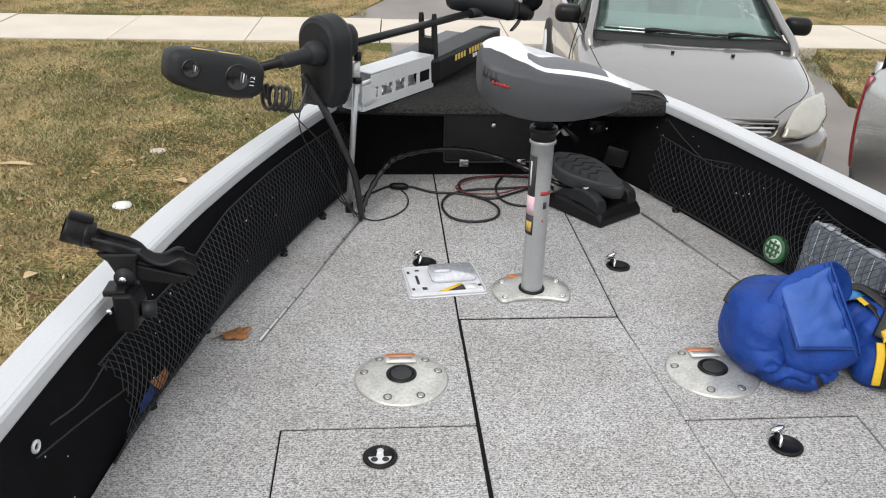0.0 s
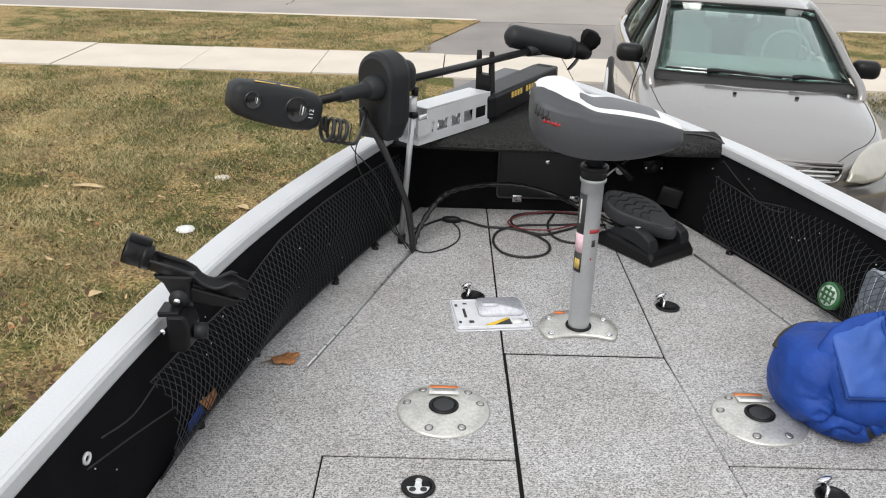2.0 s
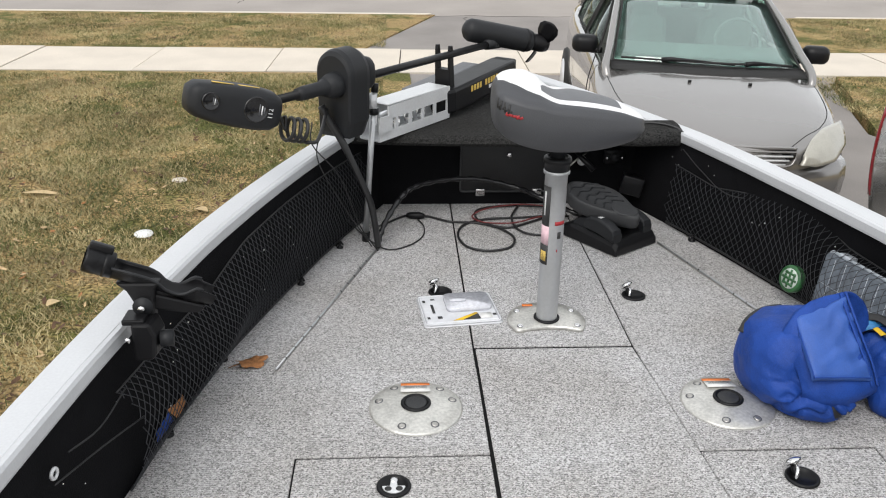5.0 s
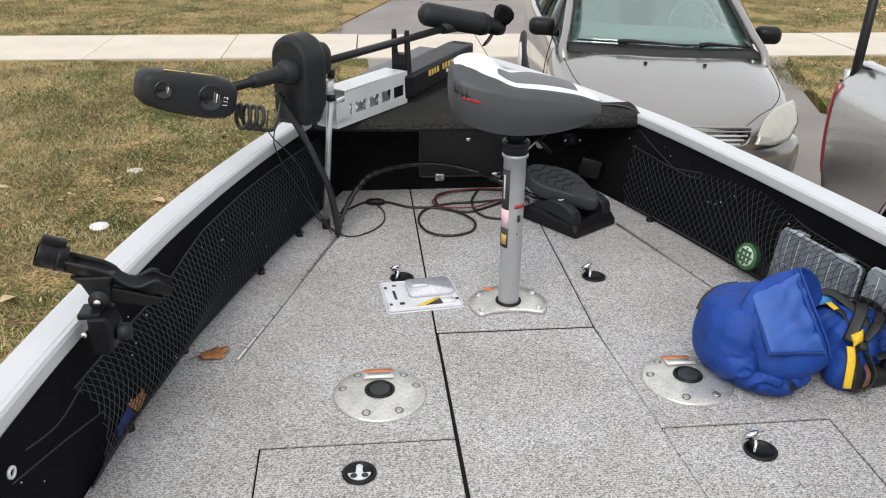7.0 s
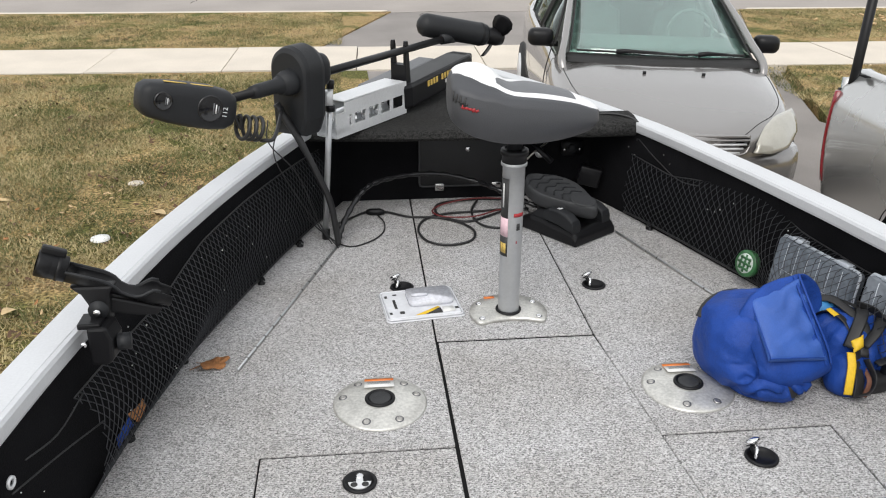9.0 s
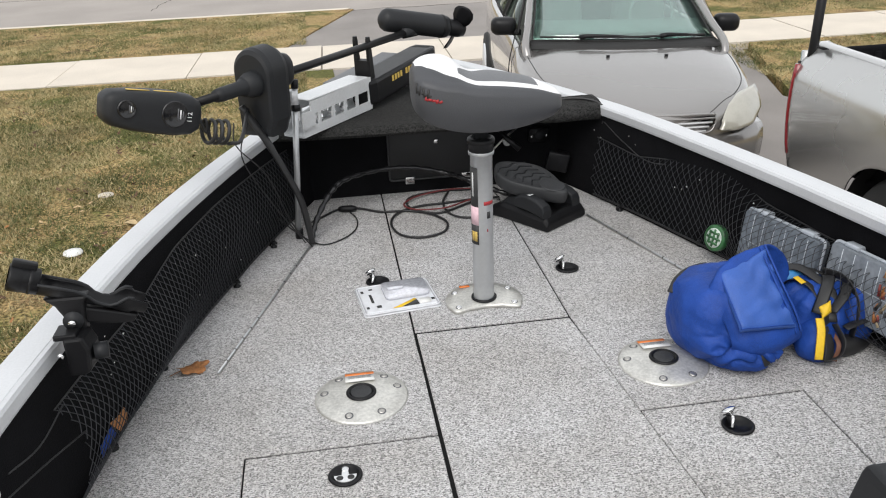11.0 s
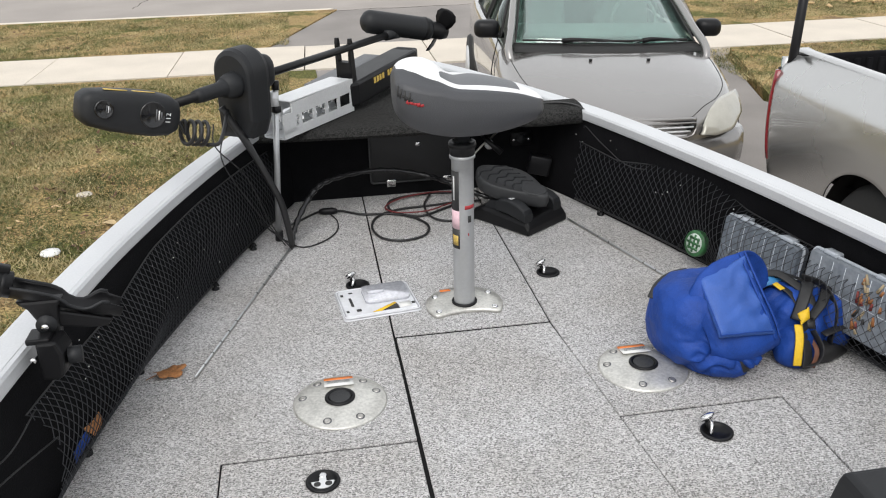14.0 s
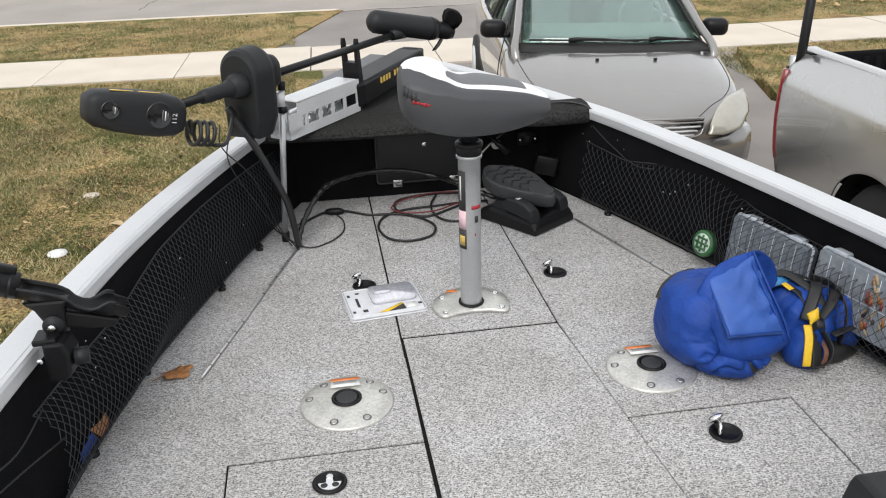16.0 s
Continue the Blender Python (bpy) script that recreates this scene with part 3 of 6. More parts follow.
for a in (-28, 30, 150, 208):
    part("screw", lathe([(0.009, 0.0), (0.009, 0.002), (0.006, 0.0035), (0.003, 0.002), (0.0, 0.002)], 12), M_CHROME, pp, m=pose(0.093 * math.cos(radians(a)), 0.093 * math.sin(radians(a)), 0.0120))
    # grey disc round each screw stands for a shaded recess
    part("screw_recess_shade", lathe([(0.0105, 0.0), (0.0105, 0.0006), (0.0, 0.0006)], 16), M_VINYL2, pp, "dark grey disc painting the shade of a countersunk recess", m=pose(0.093 * math.cos(radians(a)), 0.093 * math.sin(radians(a)), 0.0118))
part("warning_band", prism([(-0.016, -0.008), (0.016, -0.008), (0.015, 0.008), (-0.015, 0.008)], 0, 0.001), M_ORANGE, pp, "orange warning sticker", m=pose(-0.045, 0.083, 0.0125, -6))

# ---- grey car ----
CAR = pose(1.70, 5.025, GZ, 0, 0, -6.56) @ pose(0, 0, 0, 0, 1.5)


def car_body_ring(s):
    hw = float(np.interp(s, [0, 0.02, 0.05, 0.085, 0.16, 0.25, 0.40, 0.60, 1.0, 2.2, 3.6, 4.3, 4.5], [0.10, 0.22, 0.335, 0.415, 0.575, 0.66, 0.745, 0.80, 0.845, 0.85, 0.845, 0.79, 0.70]))
    top = float(np.interp(s, [0, 0.03, 0.07, 0.25, 0.6, 0.9, 1.08, 1.2, 2.4, 3.6, 4.2, 4.5], [0.640, 0.668, 0.688, 0.745, 0.832, 0.884, 0.906, 0.915, 0.95, 0.98, 0.98, 0.86]))
    low = float(np.interp(s, [0, 0.2, 0.5, 4.2, 4.5], [0.30, 0.22, 0.2, 0.2, 0.3]))
    sh = float(np.interp(s, [0, 0.1, 0.2, 0.6, 1.2, 4.5], [0.60, 0.63, 0.65, 0.735, 0.84, 0.86]))
    sink = float(np.interp(s, [1.09, 1.16, 3.7, 3.85], [0, 1, 1, 0]))  # the cabin is open inside
    crown = top + (0.76 - top) * sink
    half = [(0.0, crown + 0.022 * (1 - sink)), (hw * 0.35, crown + 0.018 * (1 - sink)), (hw * 0.62, crown + 0.006 * (1 - sink)), (hw * (0.80 + 0.06 * sink), crown - 0.022 * (1 - sink)), (hw * (0.885 + 0.015 * sink), top - 0.045 + 0.03 * sink), (hw * 0.945, sh + 0.02), (hw * 0.985, sh - 0.08), (hw, 0.52), (hw * 0.99, 0.40), (hw * 0.93, low)]
    ring = [(x, s, z) for x, z in half] + [(-x, s, z) for x, z in half[:0:-1]]
    return ring


def grey_car():
    e = empty("grey_car", CAR)
    tagged(e, "parked grey-beige compact sedan on the driveway", "car")
    ss = [0, 0.01, 0.03, 0.05, 0.08, 0.12, 0.16, 0.21, 0.28, 0.36, 0.45, 0.57, 0.7, 0.82, 0.95, 1.08, 1.16, 1.3, 1.6, 2.2, 2.8, 3.4, 3.8, 4.2, 4.4, 4.5]
    bm = loft([car_body_ring(s) for s in ss])
    skin = BVHTree.FromBMesh(bm)
    body = part("body", bm, M_CAR, e, "grey-beige metallic body")

    def on_skin(p, lift=0.001):
        loc, nor, _, _ = skin.find_nearest(Vector(p))
        out = Vector((loc.x, loc.y - 1.2, loc.z - 0.3))
        return loc + (nor if nor.dot(out) > 0 else -nor) * lift

    # greenhouse
    bs, ts = 1.06, 1.90
    base, roof = 0.950, 1.357
    # windshield patch
    n = 9
    rings = []
    for k in range(7):
        v = k / 6
        half = 0.69 + (0.56 - 0.69) * v
        z = base + (roof - base) * v
        ring = []
        for i in range(n):
            u = -1 + 2 * i / (n - 1)
            ring.append((half * u, bs + (ts - bs) * v + 0.16 * u * u * (1 - 0.35 * v) - 0.02 * math.sin(math.pi * v), z - 0.015 * u * u))
        rings.append(ring)
    ws = part("windshield", loft(rings, closed=False, cap=False), M_GLASS, e, "tinted curved windscreen")
    ws.modifiers.new("thick", "SOLIDIFY").thickness = 0.006
    ws.visible_shadow = False
    # black surround
    border = [rings[0][i] for i in range(n)] + [rings[k][-1] for k in range(1, 7)] + [rings[-1][i] for i in range(n - 2, -1, -1)] + [rings[k][0] for k in range(5, 0, -1)]
    part("windscreen_seal", tube([Vector(p) + Vector((0, -0.004, 0.002)) for p in border], 0.009, 6, closed=True), M_RUBBER, e, "black rubber windscreen seal")
    # roof
    rings = []
    for s, hw, zt in [(1.892, 0.56, 1.362), (1.93, 0.565, 1.376), (2.0, 0.57, 1.393), (2.3, 0.58, 1.428), (2.7, 0.58, 1.432), (3.0, 0.57, 1.412), (3.25, 0.55, 1.37)]:
        ring = []
        for i in range(11):
            u = -1 + 2 * i / 10
            ring.append((hw * u * 1.03, s + 0.10 * u * u * (1 if s < 2.2 else 0), zt - 0.042 * abs(u) ** 3))
        rings.append(ring)
    roof_ob = part("roof", loft(rings, closed=False, cap=False), M_CAR, e)
    roof_ob.modifiers.new("thick", "SOLIDIFY").thickness = 0.03
    for sd in (-1, 1):
        # front pillar, roof side rail
        a = [(sd * 0.75, bs + 0.06, base - 0.05), (sd * 0.705, bs + 0.30, base + 0.085), (sd * 0.655, bs + 0.60, base + 0.235), (sd * 0.597, ts + 0.13, roof - 0.028), (sd * 0.596, 2.3, 1.366), (sd * 0.596, 2.8, 1.370), (sd * 0.578, 3.2, 1.332), (sd * 0.64, 3.6, 1.19), (sd * 0.70, 3.9, 1.0)]
        rail = smooth_line([(sd * 0.70, bs - 0.04, base - 0.22)] + a, 5)
        part("side_rail", tube(rail, [float(np.interp(p.y, [1.0, 1.3, 1.9, 2.1, 3.3, 3.8], [0.032, 0.031, 0.027, 0.022, 0.022, 0.04])) for p in rail], 10), M_CAR, e, "body-coloured front pillar and roof rail")
        # side windows in one plane that leans in
        def side(s, v):
            return (sd * (0.785 + (0.605 - 0.785) * v), s, 0.945 + (1.365 - 0.945) * v)
        for name, quad in (("front_side_window", [(1.42, 0.03), (2.32, 0.03), (2.32, 0.95), (2.08, 0.93), (1.75, 0.55)]), ("rear_side_window", [(2.40, 0.03), (3.25, 0.03), (3.35, 0.3), (3.1, 0.88), (2.40, 0.95)])):
            bm = bmesh.new()
            bm.faces.new([bm.verts.new(side(*q)) for q in quad])
            gl = part(name, bm, M_SIDEGLASS, e, "dark side window")
            gl.modifiers.new("thick", "SOLIDIFY").thickness = 0.006
            gl.visible_shadow = False
            part("window_trim", tube([side(*q) for q in quad], 0.011, 6, closed=True), M_RUBBER, e, "black window trim")
        part("centre_pillar", tube([side(2.36, 0.0), side(2.36, 0.5), side(2.36, 0.97)], 0.03, 6), M_RUBBER, e)
        door_line = [(sd * 0.852, 1.30, 0.30), (sd * 0.856, 1.32, 0.55), (sd * 0.845, 1.36, 0.75), (sd * 0.80, 1.42, 0.93)]
        part("door_seam", tube(smooth_line(door_line, 4), 0.004, 4), M_SEAM, e)
        # mirrors
        rr = []
        for dy, sc in ((-0.055, 0.35), (-0.045, 0.72), (-0.02, 0.95), (0.02, 1.0), (0.05, 0.97), (0.055, 0.9)):
            rr.append([(sd * 0.88 + x * sc, 1.49 + dy, 1.00 + z * sc) for x, z in rounded(0.20, 0.135, 0.05, 4)])
        mir = part("wing_mirror", loft(rr), M_BLACK, e, "black plastic wing mirror")
        part("mirror_stalk", box(sd * 0.79, 1.49, 0.955, 0.09, 0.05, 0.04), M_BLACK, mir)
        # hazy head lamp set into the front corner
        lr = []
        knots = [0.0, 0.3, 0.6, 1.0]
        lower = np.array([(0.375, 0.050, 0.553), (0.48, 0.070, 0.535), (0.61, 0.150, 0.545), (0.735, 0.36, 0.610)])
        upper = np.array([(0.395, 0.075, 0.600), (0.47, 0.20, 0.668), (0.565, 0.325, 0.705), (0.735, 0.500, 0.722)])
        for u in np.linspace(0, 1, 15):
            lo = Vector([float(np.interp(u, knots, lower[:, i])) for i in range(3)])
            hi = Vector([float(np.interp(u, knots, upper[:, i])) for i in range(3)])
            ring = []
            for v in np.linspace(0, 1, 9):
                p = lo.lerp(hi, v) + Vector((0.5 + 0.3 * u, -0.6 + 0.4 * u, 0.5)) * (0.016 + 0.026 * math.sin(math.pi * v) * math.sin(math.pi * (0.12 + 0.76 * u)))
                ring.append((sd * p.x, p.y, p.z))
            lr.append(ring)
        lamp = part("headlamp", loft(lr, closed=False, cap=False), M_LAMP, e, "hazy yellowed headlamp lens")
        lamp.modifiers.new("thick", "SOLIDIFY").thickness = -0.03
        edge_pts = lr[0] + [r[-1] for r in lr[1:]] + lr[-1][-2::-1] + [r[0] for r in lr[-2:0:-1]]
        part("lamp_seal", tube(edge_pts, 0.004, 5, closed=True), M_RUBBER, lamp)
        # the hood's edge and the front fender's flank
        line = smooth_line([(sd * 0.33, 0.07, 0.668), (sd * 0.45, 0.19, 0.715), (sd * 0.575, 0.32, 0.742), (sd * 0.685, 0.52, 0.790), (sd * 0.735, 0.80, 0.835), (sd * 0.75, 1.04, 0.868)], 8)
        part("hood_seam", tube([on_skin(p) for p in line], 0.0028, 5), M_SEAM, e)
        for s in (0.82, 3.45):
            m = pose(sd * 0.765, s, 0.31, 0, 90)
            wheel = part("wheel", lathe([(0.0, -0.10), (0.19, -0.10), (0.29, -0.10), (0.312, -0.06), (0.312, 0.06), (0.29, 0.10), (0.19, 0.10), (0.0, 0.09)], 32), M_RUBBER, e, m=m)
            part("rim", lathe([(0.0, 0.105), (0.05, 0.11), (0.16, 0.10), (0.19, 0.11), (0.19, -0.11), (0.0, -0.105)], 24), M_SILVER, wheel)
    # the front edge of the hood, and a grille with bright slats
    part("hood_lip", tube(smooth_line([(-0.36, 0.075, 0.655), (-0.2, 0.030, 0.664), (0, 0.016, 0.666), (0.2, 0.030, 0.664), (0.36, 0.075, 0.655)], 5), 0.013, 8), M_CAR, e, "rolled front edge of the hood")
    gr = part("grille", loft([[(x, 0.035 + 0.30 * x * x, zb), (x, 0.02 + 0.30 * x * x, zb), (x, 0.012 + 0.30 * x * x, 0.645), (x, 0.05 + 0.30 * x * x, 0.645)] for x, zb in ((-0.36, 0.60), (-0.30, 0.555), (-0.2, 0.55), (0, 0.55), (0.2, 0.55), (0.30, 0.555), (0.36, 0.60))]), M_GLOSS, e, "dark grille opening")
    for k in range(4):
        z, reach = 0.558 + 0.028 * k, (0.295, 0.315, 0.335, 0.352)[k]
        part("grille_slat", tube([(u * reach, 0.004 + 0.30 * (u * reach) ** 2, z) for u in np.linspace(-1, 1, 13)], 0.0085, 6, flat=0.8), M_SILVER if k < 3 else M_CAR, gr, "pale grey slat")
    part("grille_rim", tube(smooth_line([(-0.36, 0.045, 0.60), (-0.30, 0.025, 0.548), (0, -0.002, 0.543), (0.30, 0.025, 0.548), (0.36, 0.045, 0.60)], 5), 0.008, 6), M_CAR, gr)
    b = part("bumper", loft([[(x, 0.09 + 0.27 * (abs(x) / 0.8) ** 2.4 + dy, z) for dy, z in ((0.10, 0.20), (-0.02, 0.23), (-0.085, 0.33), (-0.095, 0.44), (-0.075, 0.51), (-0.03, 0.54), (0.06, 0.545))] for x in np.linspace(-0.77, 0.77, 25)]), M_CAR, e, "body-coloured front bumper")
    part("lower_grille", box(0, -0.01, 0.34, 0.9, 0.03, 0.08), M_GLOSS, e)
    # cowl, wipers, washer jets
    cw = []
    for u in np.linspace(-1, 1, 13):
        y = 1.00 + 0.15 * u * u
        cw.append([(0.71 * u, y - 0.05, 0.918 - 0.02 * u * u), (0.71 * u, y + 0.075, 0.957 - 0.02 * u * u), (0.71 * u, y + 0.075, 0.90), (0.71 * u, y - 0.05, 0.89)])
    part("cowl", loft(cw), M_RUBBER, e, "black plastic cowl")
    for x0, x1, top in ((-0.36, 0.16, -0.64), (0.24, 0.60, -0.10)):
        def sweep(x, lift=0.0):
            return (x, 1.035 + 0.30 * x * x + 0.4 * lift, 0.968 - 0.03 * x * x + lift)
        hub = part("wiper_arm", tube([sweep(x0, 0.014), sweep(x0 + 0.06, 0.024), sweep((x0 + x1) / 2, 0.022), sweep(x1, 0.008)], [0.020, 0.017, 0.010, 0.006], 8), M_BLACK, e, "black wiper arm")
        part("wiper_blade", tube([sweep(top + (x1 - top) * k / 8, 0.016) for k in range(9)], 0.008, 6), M_RUBBER, hub)
    for x in (-0.2, 0.22):
        part("washer_jet", box(x, 0.80, 0.894, 0.022, 0.016, 0.016), M_BLACK, e)
    # cabin seen through the glass
    part("dashboard", loft([[(-0.32, 1.115, 0.86), (0.32, 1.115, 0.86), (0.32, 1.115, 0.938), (-0.32, 1.115, 0.938)], [(-0.64, 1.25, 0.88), (0.64, 1.25, 0.88), (0.64, 1.25, 0.955), (-0.64, 1.25, 0.955)], [(-0.68, 1.55, 0.85), (0.68, 1.55, 0.85), (0.68, 1.55, 1.03), (-0.68, 1.55, 1.03)], [(-0.68, 1.72, 0.8), (0.68, 1.72, 0.8), (0.68, 1.72, 0.98), (-0.68, 1.72, 0.98)]]), M_CABIN, e, "pale grey dashboard")
    part("steering_wheel", tube([(0.36 + 0.18 * math.cos(a), 1.80 + 0.06 * math.sin(a), 1.02 + 0.17 * math.sin(a)) for a in np.linspace(0, 2 * math.pi, 24, endpoint=False)], 0.014, 6, closed=True), M_CABIN, e)
    for x in (-0.36, 0.36):
        part("front_seat", loft([[(x + a, 2.25 + s, z) for a, s in rounded(ww, 0.16, 0.05, 3)] for ww, s, z in ((0.46, 0, 0.5), (0.48, 0.02, 0.85), (0.42, 0.1, 1.12), (0.26, 0.12, 1.16), (0.26, 0.13, 1.27), (0.2, 0.14, 1.30))]), M_CABIN, e)
    part("rear_seat", box(0, 3.1, 0.85, 1.2, 0.25, 0.5), M_CABIN, e)
    part("rear_view_mirror", box(0.0, 1.90, 1.275, 0.22, 0.03, 0.06), M_BLACK, e)
    part("sticker", box(0.04, 1.84, 1.29, 0.05, 0.004, 0.03), M_WHITE, e, "small white windscreen sticker")
    rg = part("rear_window", loft([[(-0.55, 3.25, 1.36), (0.55, 3.25, 1.36)], [(-0.66, 3.85, 1.02), (0.66, 3.85, 1.02)]], closed=False, cap=False), M_SIDEGLASS, e)
    rg.visible_shadow = False
    return e


grey_car()

# ---- silver pickup bed ----


def pickup():
    e = empty("pickup_truck", pose(2.3, 4.5, GZ))
    tagged(e, "silver pickup truck bed parked beside the boat", "truck")
    arch, arch_r = -0.95, 0.40

    def panel(y, v):
        zb = 0.42
        d = abs(y - arch)
        if d < arch_r:
            zb = max(zb, 0.34 + math.sqrt(arch_r ** 2 - d * d))
        z = zb + (1.165 - zb) * v
        q = (z - 0.42) / 0.745
        x = -0.03 + 0.055 * (q - 0.55) ** 2 / 0.3 + (0.075 * max(0, (q - 0.78) / 0.22) ** 1.3)
        return (x, y, z)

    ys = np.unique(np.r_[np.linspace(-2.3, 0.0, 48), np.linspace(arch - arch_r, arch + arch_r, 40)])
    rings = []
    for y in ys:
        ring = [panel(y, v) for v in np.linspace(0, 1, 18)]
        x, _, z = ring[-1]
        ring += [(x + 0.02, y, z + 0.012), (x + 0.06, y, z + 0.014), (x + 0.085, y, z + 0.004), (x + 0.088, y, z - 0.03)]
        rings.append(ring)
    # the rear corner turns in
    tail = [[(px + 0.02, 0.02, pz) for px, _, pz in rings[-1]]]
    sp = part("bed_side", loft(rings + tail, closed=False, cap=False), M_TRUCK, e, "silver painted bed side with rounded rail")
    sp.modifiers.new("thick", "SOLIDIFY").thickness = -0.012
    part("bed_corner", box(0.075, 0.02, 0.80, 0.11, 0.04, 0.68), M_TRUCK, e)
    tl = part("tail_lamp", loft([[(x + 0.055 * ((z - 0.42) / 0.745 - 0.55) ** 2 / 0.3, y, z) for x, y in ((-0.043, -0.012), (-0.044, 0.012), (-0.03, 0.034), (0.10, 0.040), (0.10, 0.0), (0.0, -0.01))] for z in np.linspace(0.54, 1.07, 10)]), M_TAIL, e, "red tail lamp")
    part("lamp_bezel", box(0.06, 0.03, 0.81, 0.10, 0.03, 0.54), M_BLACK, e)
    # thin black plate on the rail paints the shade in the stake pocket
    part("stake_pocket_shade", box(0.045, -0.13, 1.181, 0.035, 0.06, 0.004), M_SEAM, e)
    part("bed_liner", box(0.14, -1.15, 0.85, 0.05, 2.2, 0.60), M_LINER, e, "black ribbed bed liner")
    part("bed_floor", box(0.85, -1.15, 0.56, 1.5, 2.2, 0.03), M_LINER, e)
    for k in range(28):
        part("liner_rib", box(1.52, -2.2 + 0.08 * k, 0.87, 0.02, 0.035, 0.60), M_LINER, e)
    part("far_bed_side", box(1.60, -1.15, 0.80, 0.10, 2.3, 0.76), M_LINER, e)
    part("far_rail_cap", box(1.58, -1.15, 1.185, 0.16, 2.3, 0.02), M_LINER, e)
    tg = part("tailgate", box(0.84, 0.0, 0.84, 1.40, 0.05, 0.62), M_LINER, e, "black-lined tailgate")
    for k in range(17):
        part("tailgate_rib", box(0.22 + 0.078 * k, -0.032, 0.84, 0.035, 0.018, 0.56), M_LINER, tg)
    soften(tg, 0.015)
    part("front_bed_wall", box(0.83, -2.28, 0.86, 1.6, 0.04, 0.62), M_LINER, e)
    m = pose(0.16, arch, 0.34, 0, 90)
    wh = part("wheel", lathe([(0.0, -0.12), (0.2, -0.12), (0.31, -0.12), (0.34, -0.07), (0.34, 0.07), (0.31, 0.12), (0.2, 0.12), (0.0, 0.10)], 36), M_RUBBER, e, m=m)
    part("wheel_well", lathe([(0.395, 0.02), (0.395, 0.30), (0.0, 0.30)], 32), M_SEAM, e, m=pose(0.0, arch, 0.36, 0, 90))
    part("rack_post", tube([(0.05, 0.0, 0.95), (0.055, -0.02, 1.15), (0.070, -0.03, 1.75)], 0.027, 10), M_BLACK, e, "thin black upright post at the bed corner")
    return e


pickup()

# ---- seat on its post ----
def seat():
    e = empty("pedestal_seat", pose(0.001, 2.187, 0.011))
    tagged(e, "grey and white vinyl saddle seat on a silver post", "seat")
    part("post", lathe([(0.0305, 0.004), (0.0305, 0.30), (0.0309, 0.302), (0.0309, 0.448), (0.036, 0.449), (0.036, 0.456), (0.034, 0.458), (0.0, 0.458)], 36), M_POST, e, "silver anodised telescopic post")
    part("socket_ring", lathe([(0.0375, 0.002), (0.0375, 0.008), (0.034, 0.0095), (0.0315, 0.009), (0.0315, 0.002)], 32), M_BLACK, e)
    part("collar", lathe([(0.033, 0.455), (0.0345, 0.459), (0.0345, 0.476), (0.038, 0.479), (0.039, 0.486), (0.037, 0.493), (0.029, 0.496), (0.027, 0.491), (0.0, 0.491)], 32), M_BLACK, e, "black plastic collar")
    part("spigot", lathe([(0.021, 0.48), (0.021, 0.508), (0.026, 0.511), (0.026, 0.545), (0.0, 0.545)], 20), M_MATTE, e)
    # stickers wrap round the post
    def wrap(name, a0, a1, z0, z1, mat_, label=""):
        rings = []
        for a in np.linspace(radians(a0), radians(a1), 8):
            rings.append([(0.0314 * math.cos(a), 0.0314 * math.sin(a), z0), (0.0314 * math.cos(a), 0.0314 * math.sin(a), z1)])
        ob = part(name, loft(rings, closed=False, cap=False), mat_, e, label)
        ob.modifiers.new("thick", "SOLIDIFY").thickness = 0.0004
    wrap("label_black", 175, 238, 0.30, 0.415, M_INK, "black label with pale print")
    wrap("label_pink", 172, 240, 0.245, 0.30, M_PINK, "pale pink label")
    wrap("label_black", 172, 240, 0.185, 0.244, M_INK, "black label with a yellow mark")
    wrap("label_yellow", 190, 232, 0.195, 0.225, M_GOLD, "yellow warning mark")
    wrap("label_red", 268, 330, 0.305, 0.316, M_REDPRINT, "small red print")
    wrap("label_mark", 285, 305, 0.265, 0.285, M_INK)
    wrap("label_mark", 284, 290, 0.225, 0.233, M_REDPRINT)
    wrap("label_print", 200, 212, 0.33, 0.40, M_WHITE, "pale print bar")
    # padded saddle: rings across its length
    # x, near y, far y, bottom, near edge height, crown height
    st = [(-0.188, -0.05, 0.02, 0.620, 0.662, 0.664), (-0.184, -0.085, 0.055, 0.598, 0.676, 0.699), (-0.170, -0.108, 0.085, 0.580, 0.682, 0.722), (-0.140, -0.121, 0.108, 0.562, 0.677, 0.734), (-0.105, -0.127, 0.121, 0.550, 0.668, 0.733),
          (-0.075, -0.129, 0.126, 0.543, 0.664, 0.718), (-0.045, -0.130, 0.128, 0.538, 0.655, 0.691), (-0.015, -0.129, 0.126, 0.536, 0.649, 0.676), (0.035, -0.124, 0.118, 0.535, 0.642, 0.673), (0.09, -0.113, 0.104, 0.538, 0.634, 0.664), (0.145, -0.097, 0.086, 0.545, 0.625, 0.648), (0.19, -0.080, 0.066, 0.555, 0.613, 0.626), (0.211, -0.058, 0.046, 0.563, 0.605, 0.615), (0.221, -0.030, 0.018, 0.574, 0.597, 0.603)]
    arr = np.array(st)
    dense = []
    for u in np.linspace(0, len(st) - 1, 200):
        i = min(int(u), len(st) - 2)
        p = [arr[max(i - 1, 0)], arr[i], arr[i + 1], arr[min(i + 2, len(st) - 1)]]
        t = u - i
        dense.append(0.5 * (2 * p[1] + (p[2] - p[0]) * t + (2 * p[0] - 5 * p[1] + 4 * p[2] - p[3]) * t * t + (3 * p[1] - p[0] - 3 * p[2] + p[3]) * t ** 3))
    # rows of the skin follow the piped seams between the grey and white panels
    rows_ = [10, 8, 22, 12]

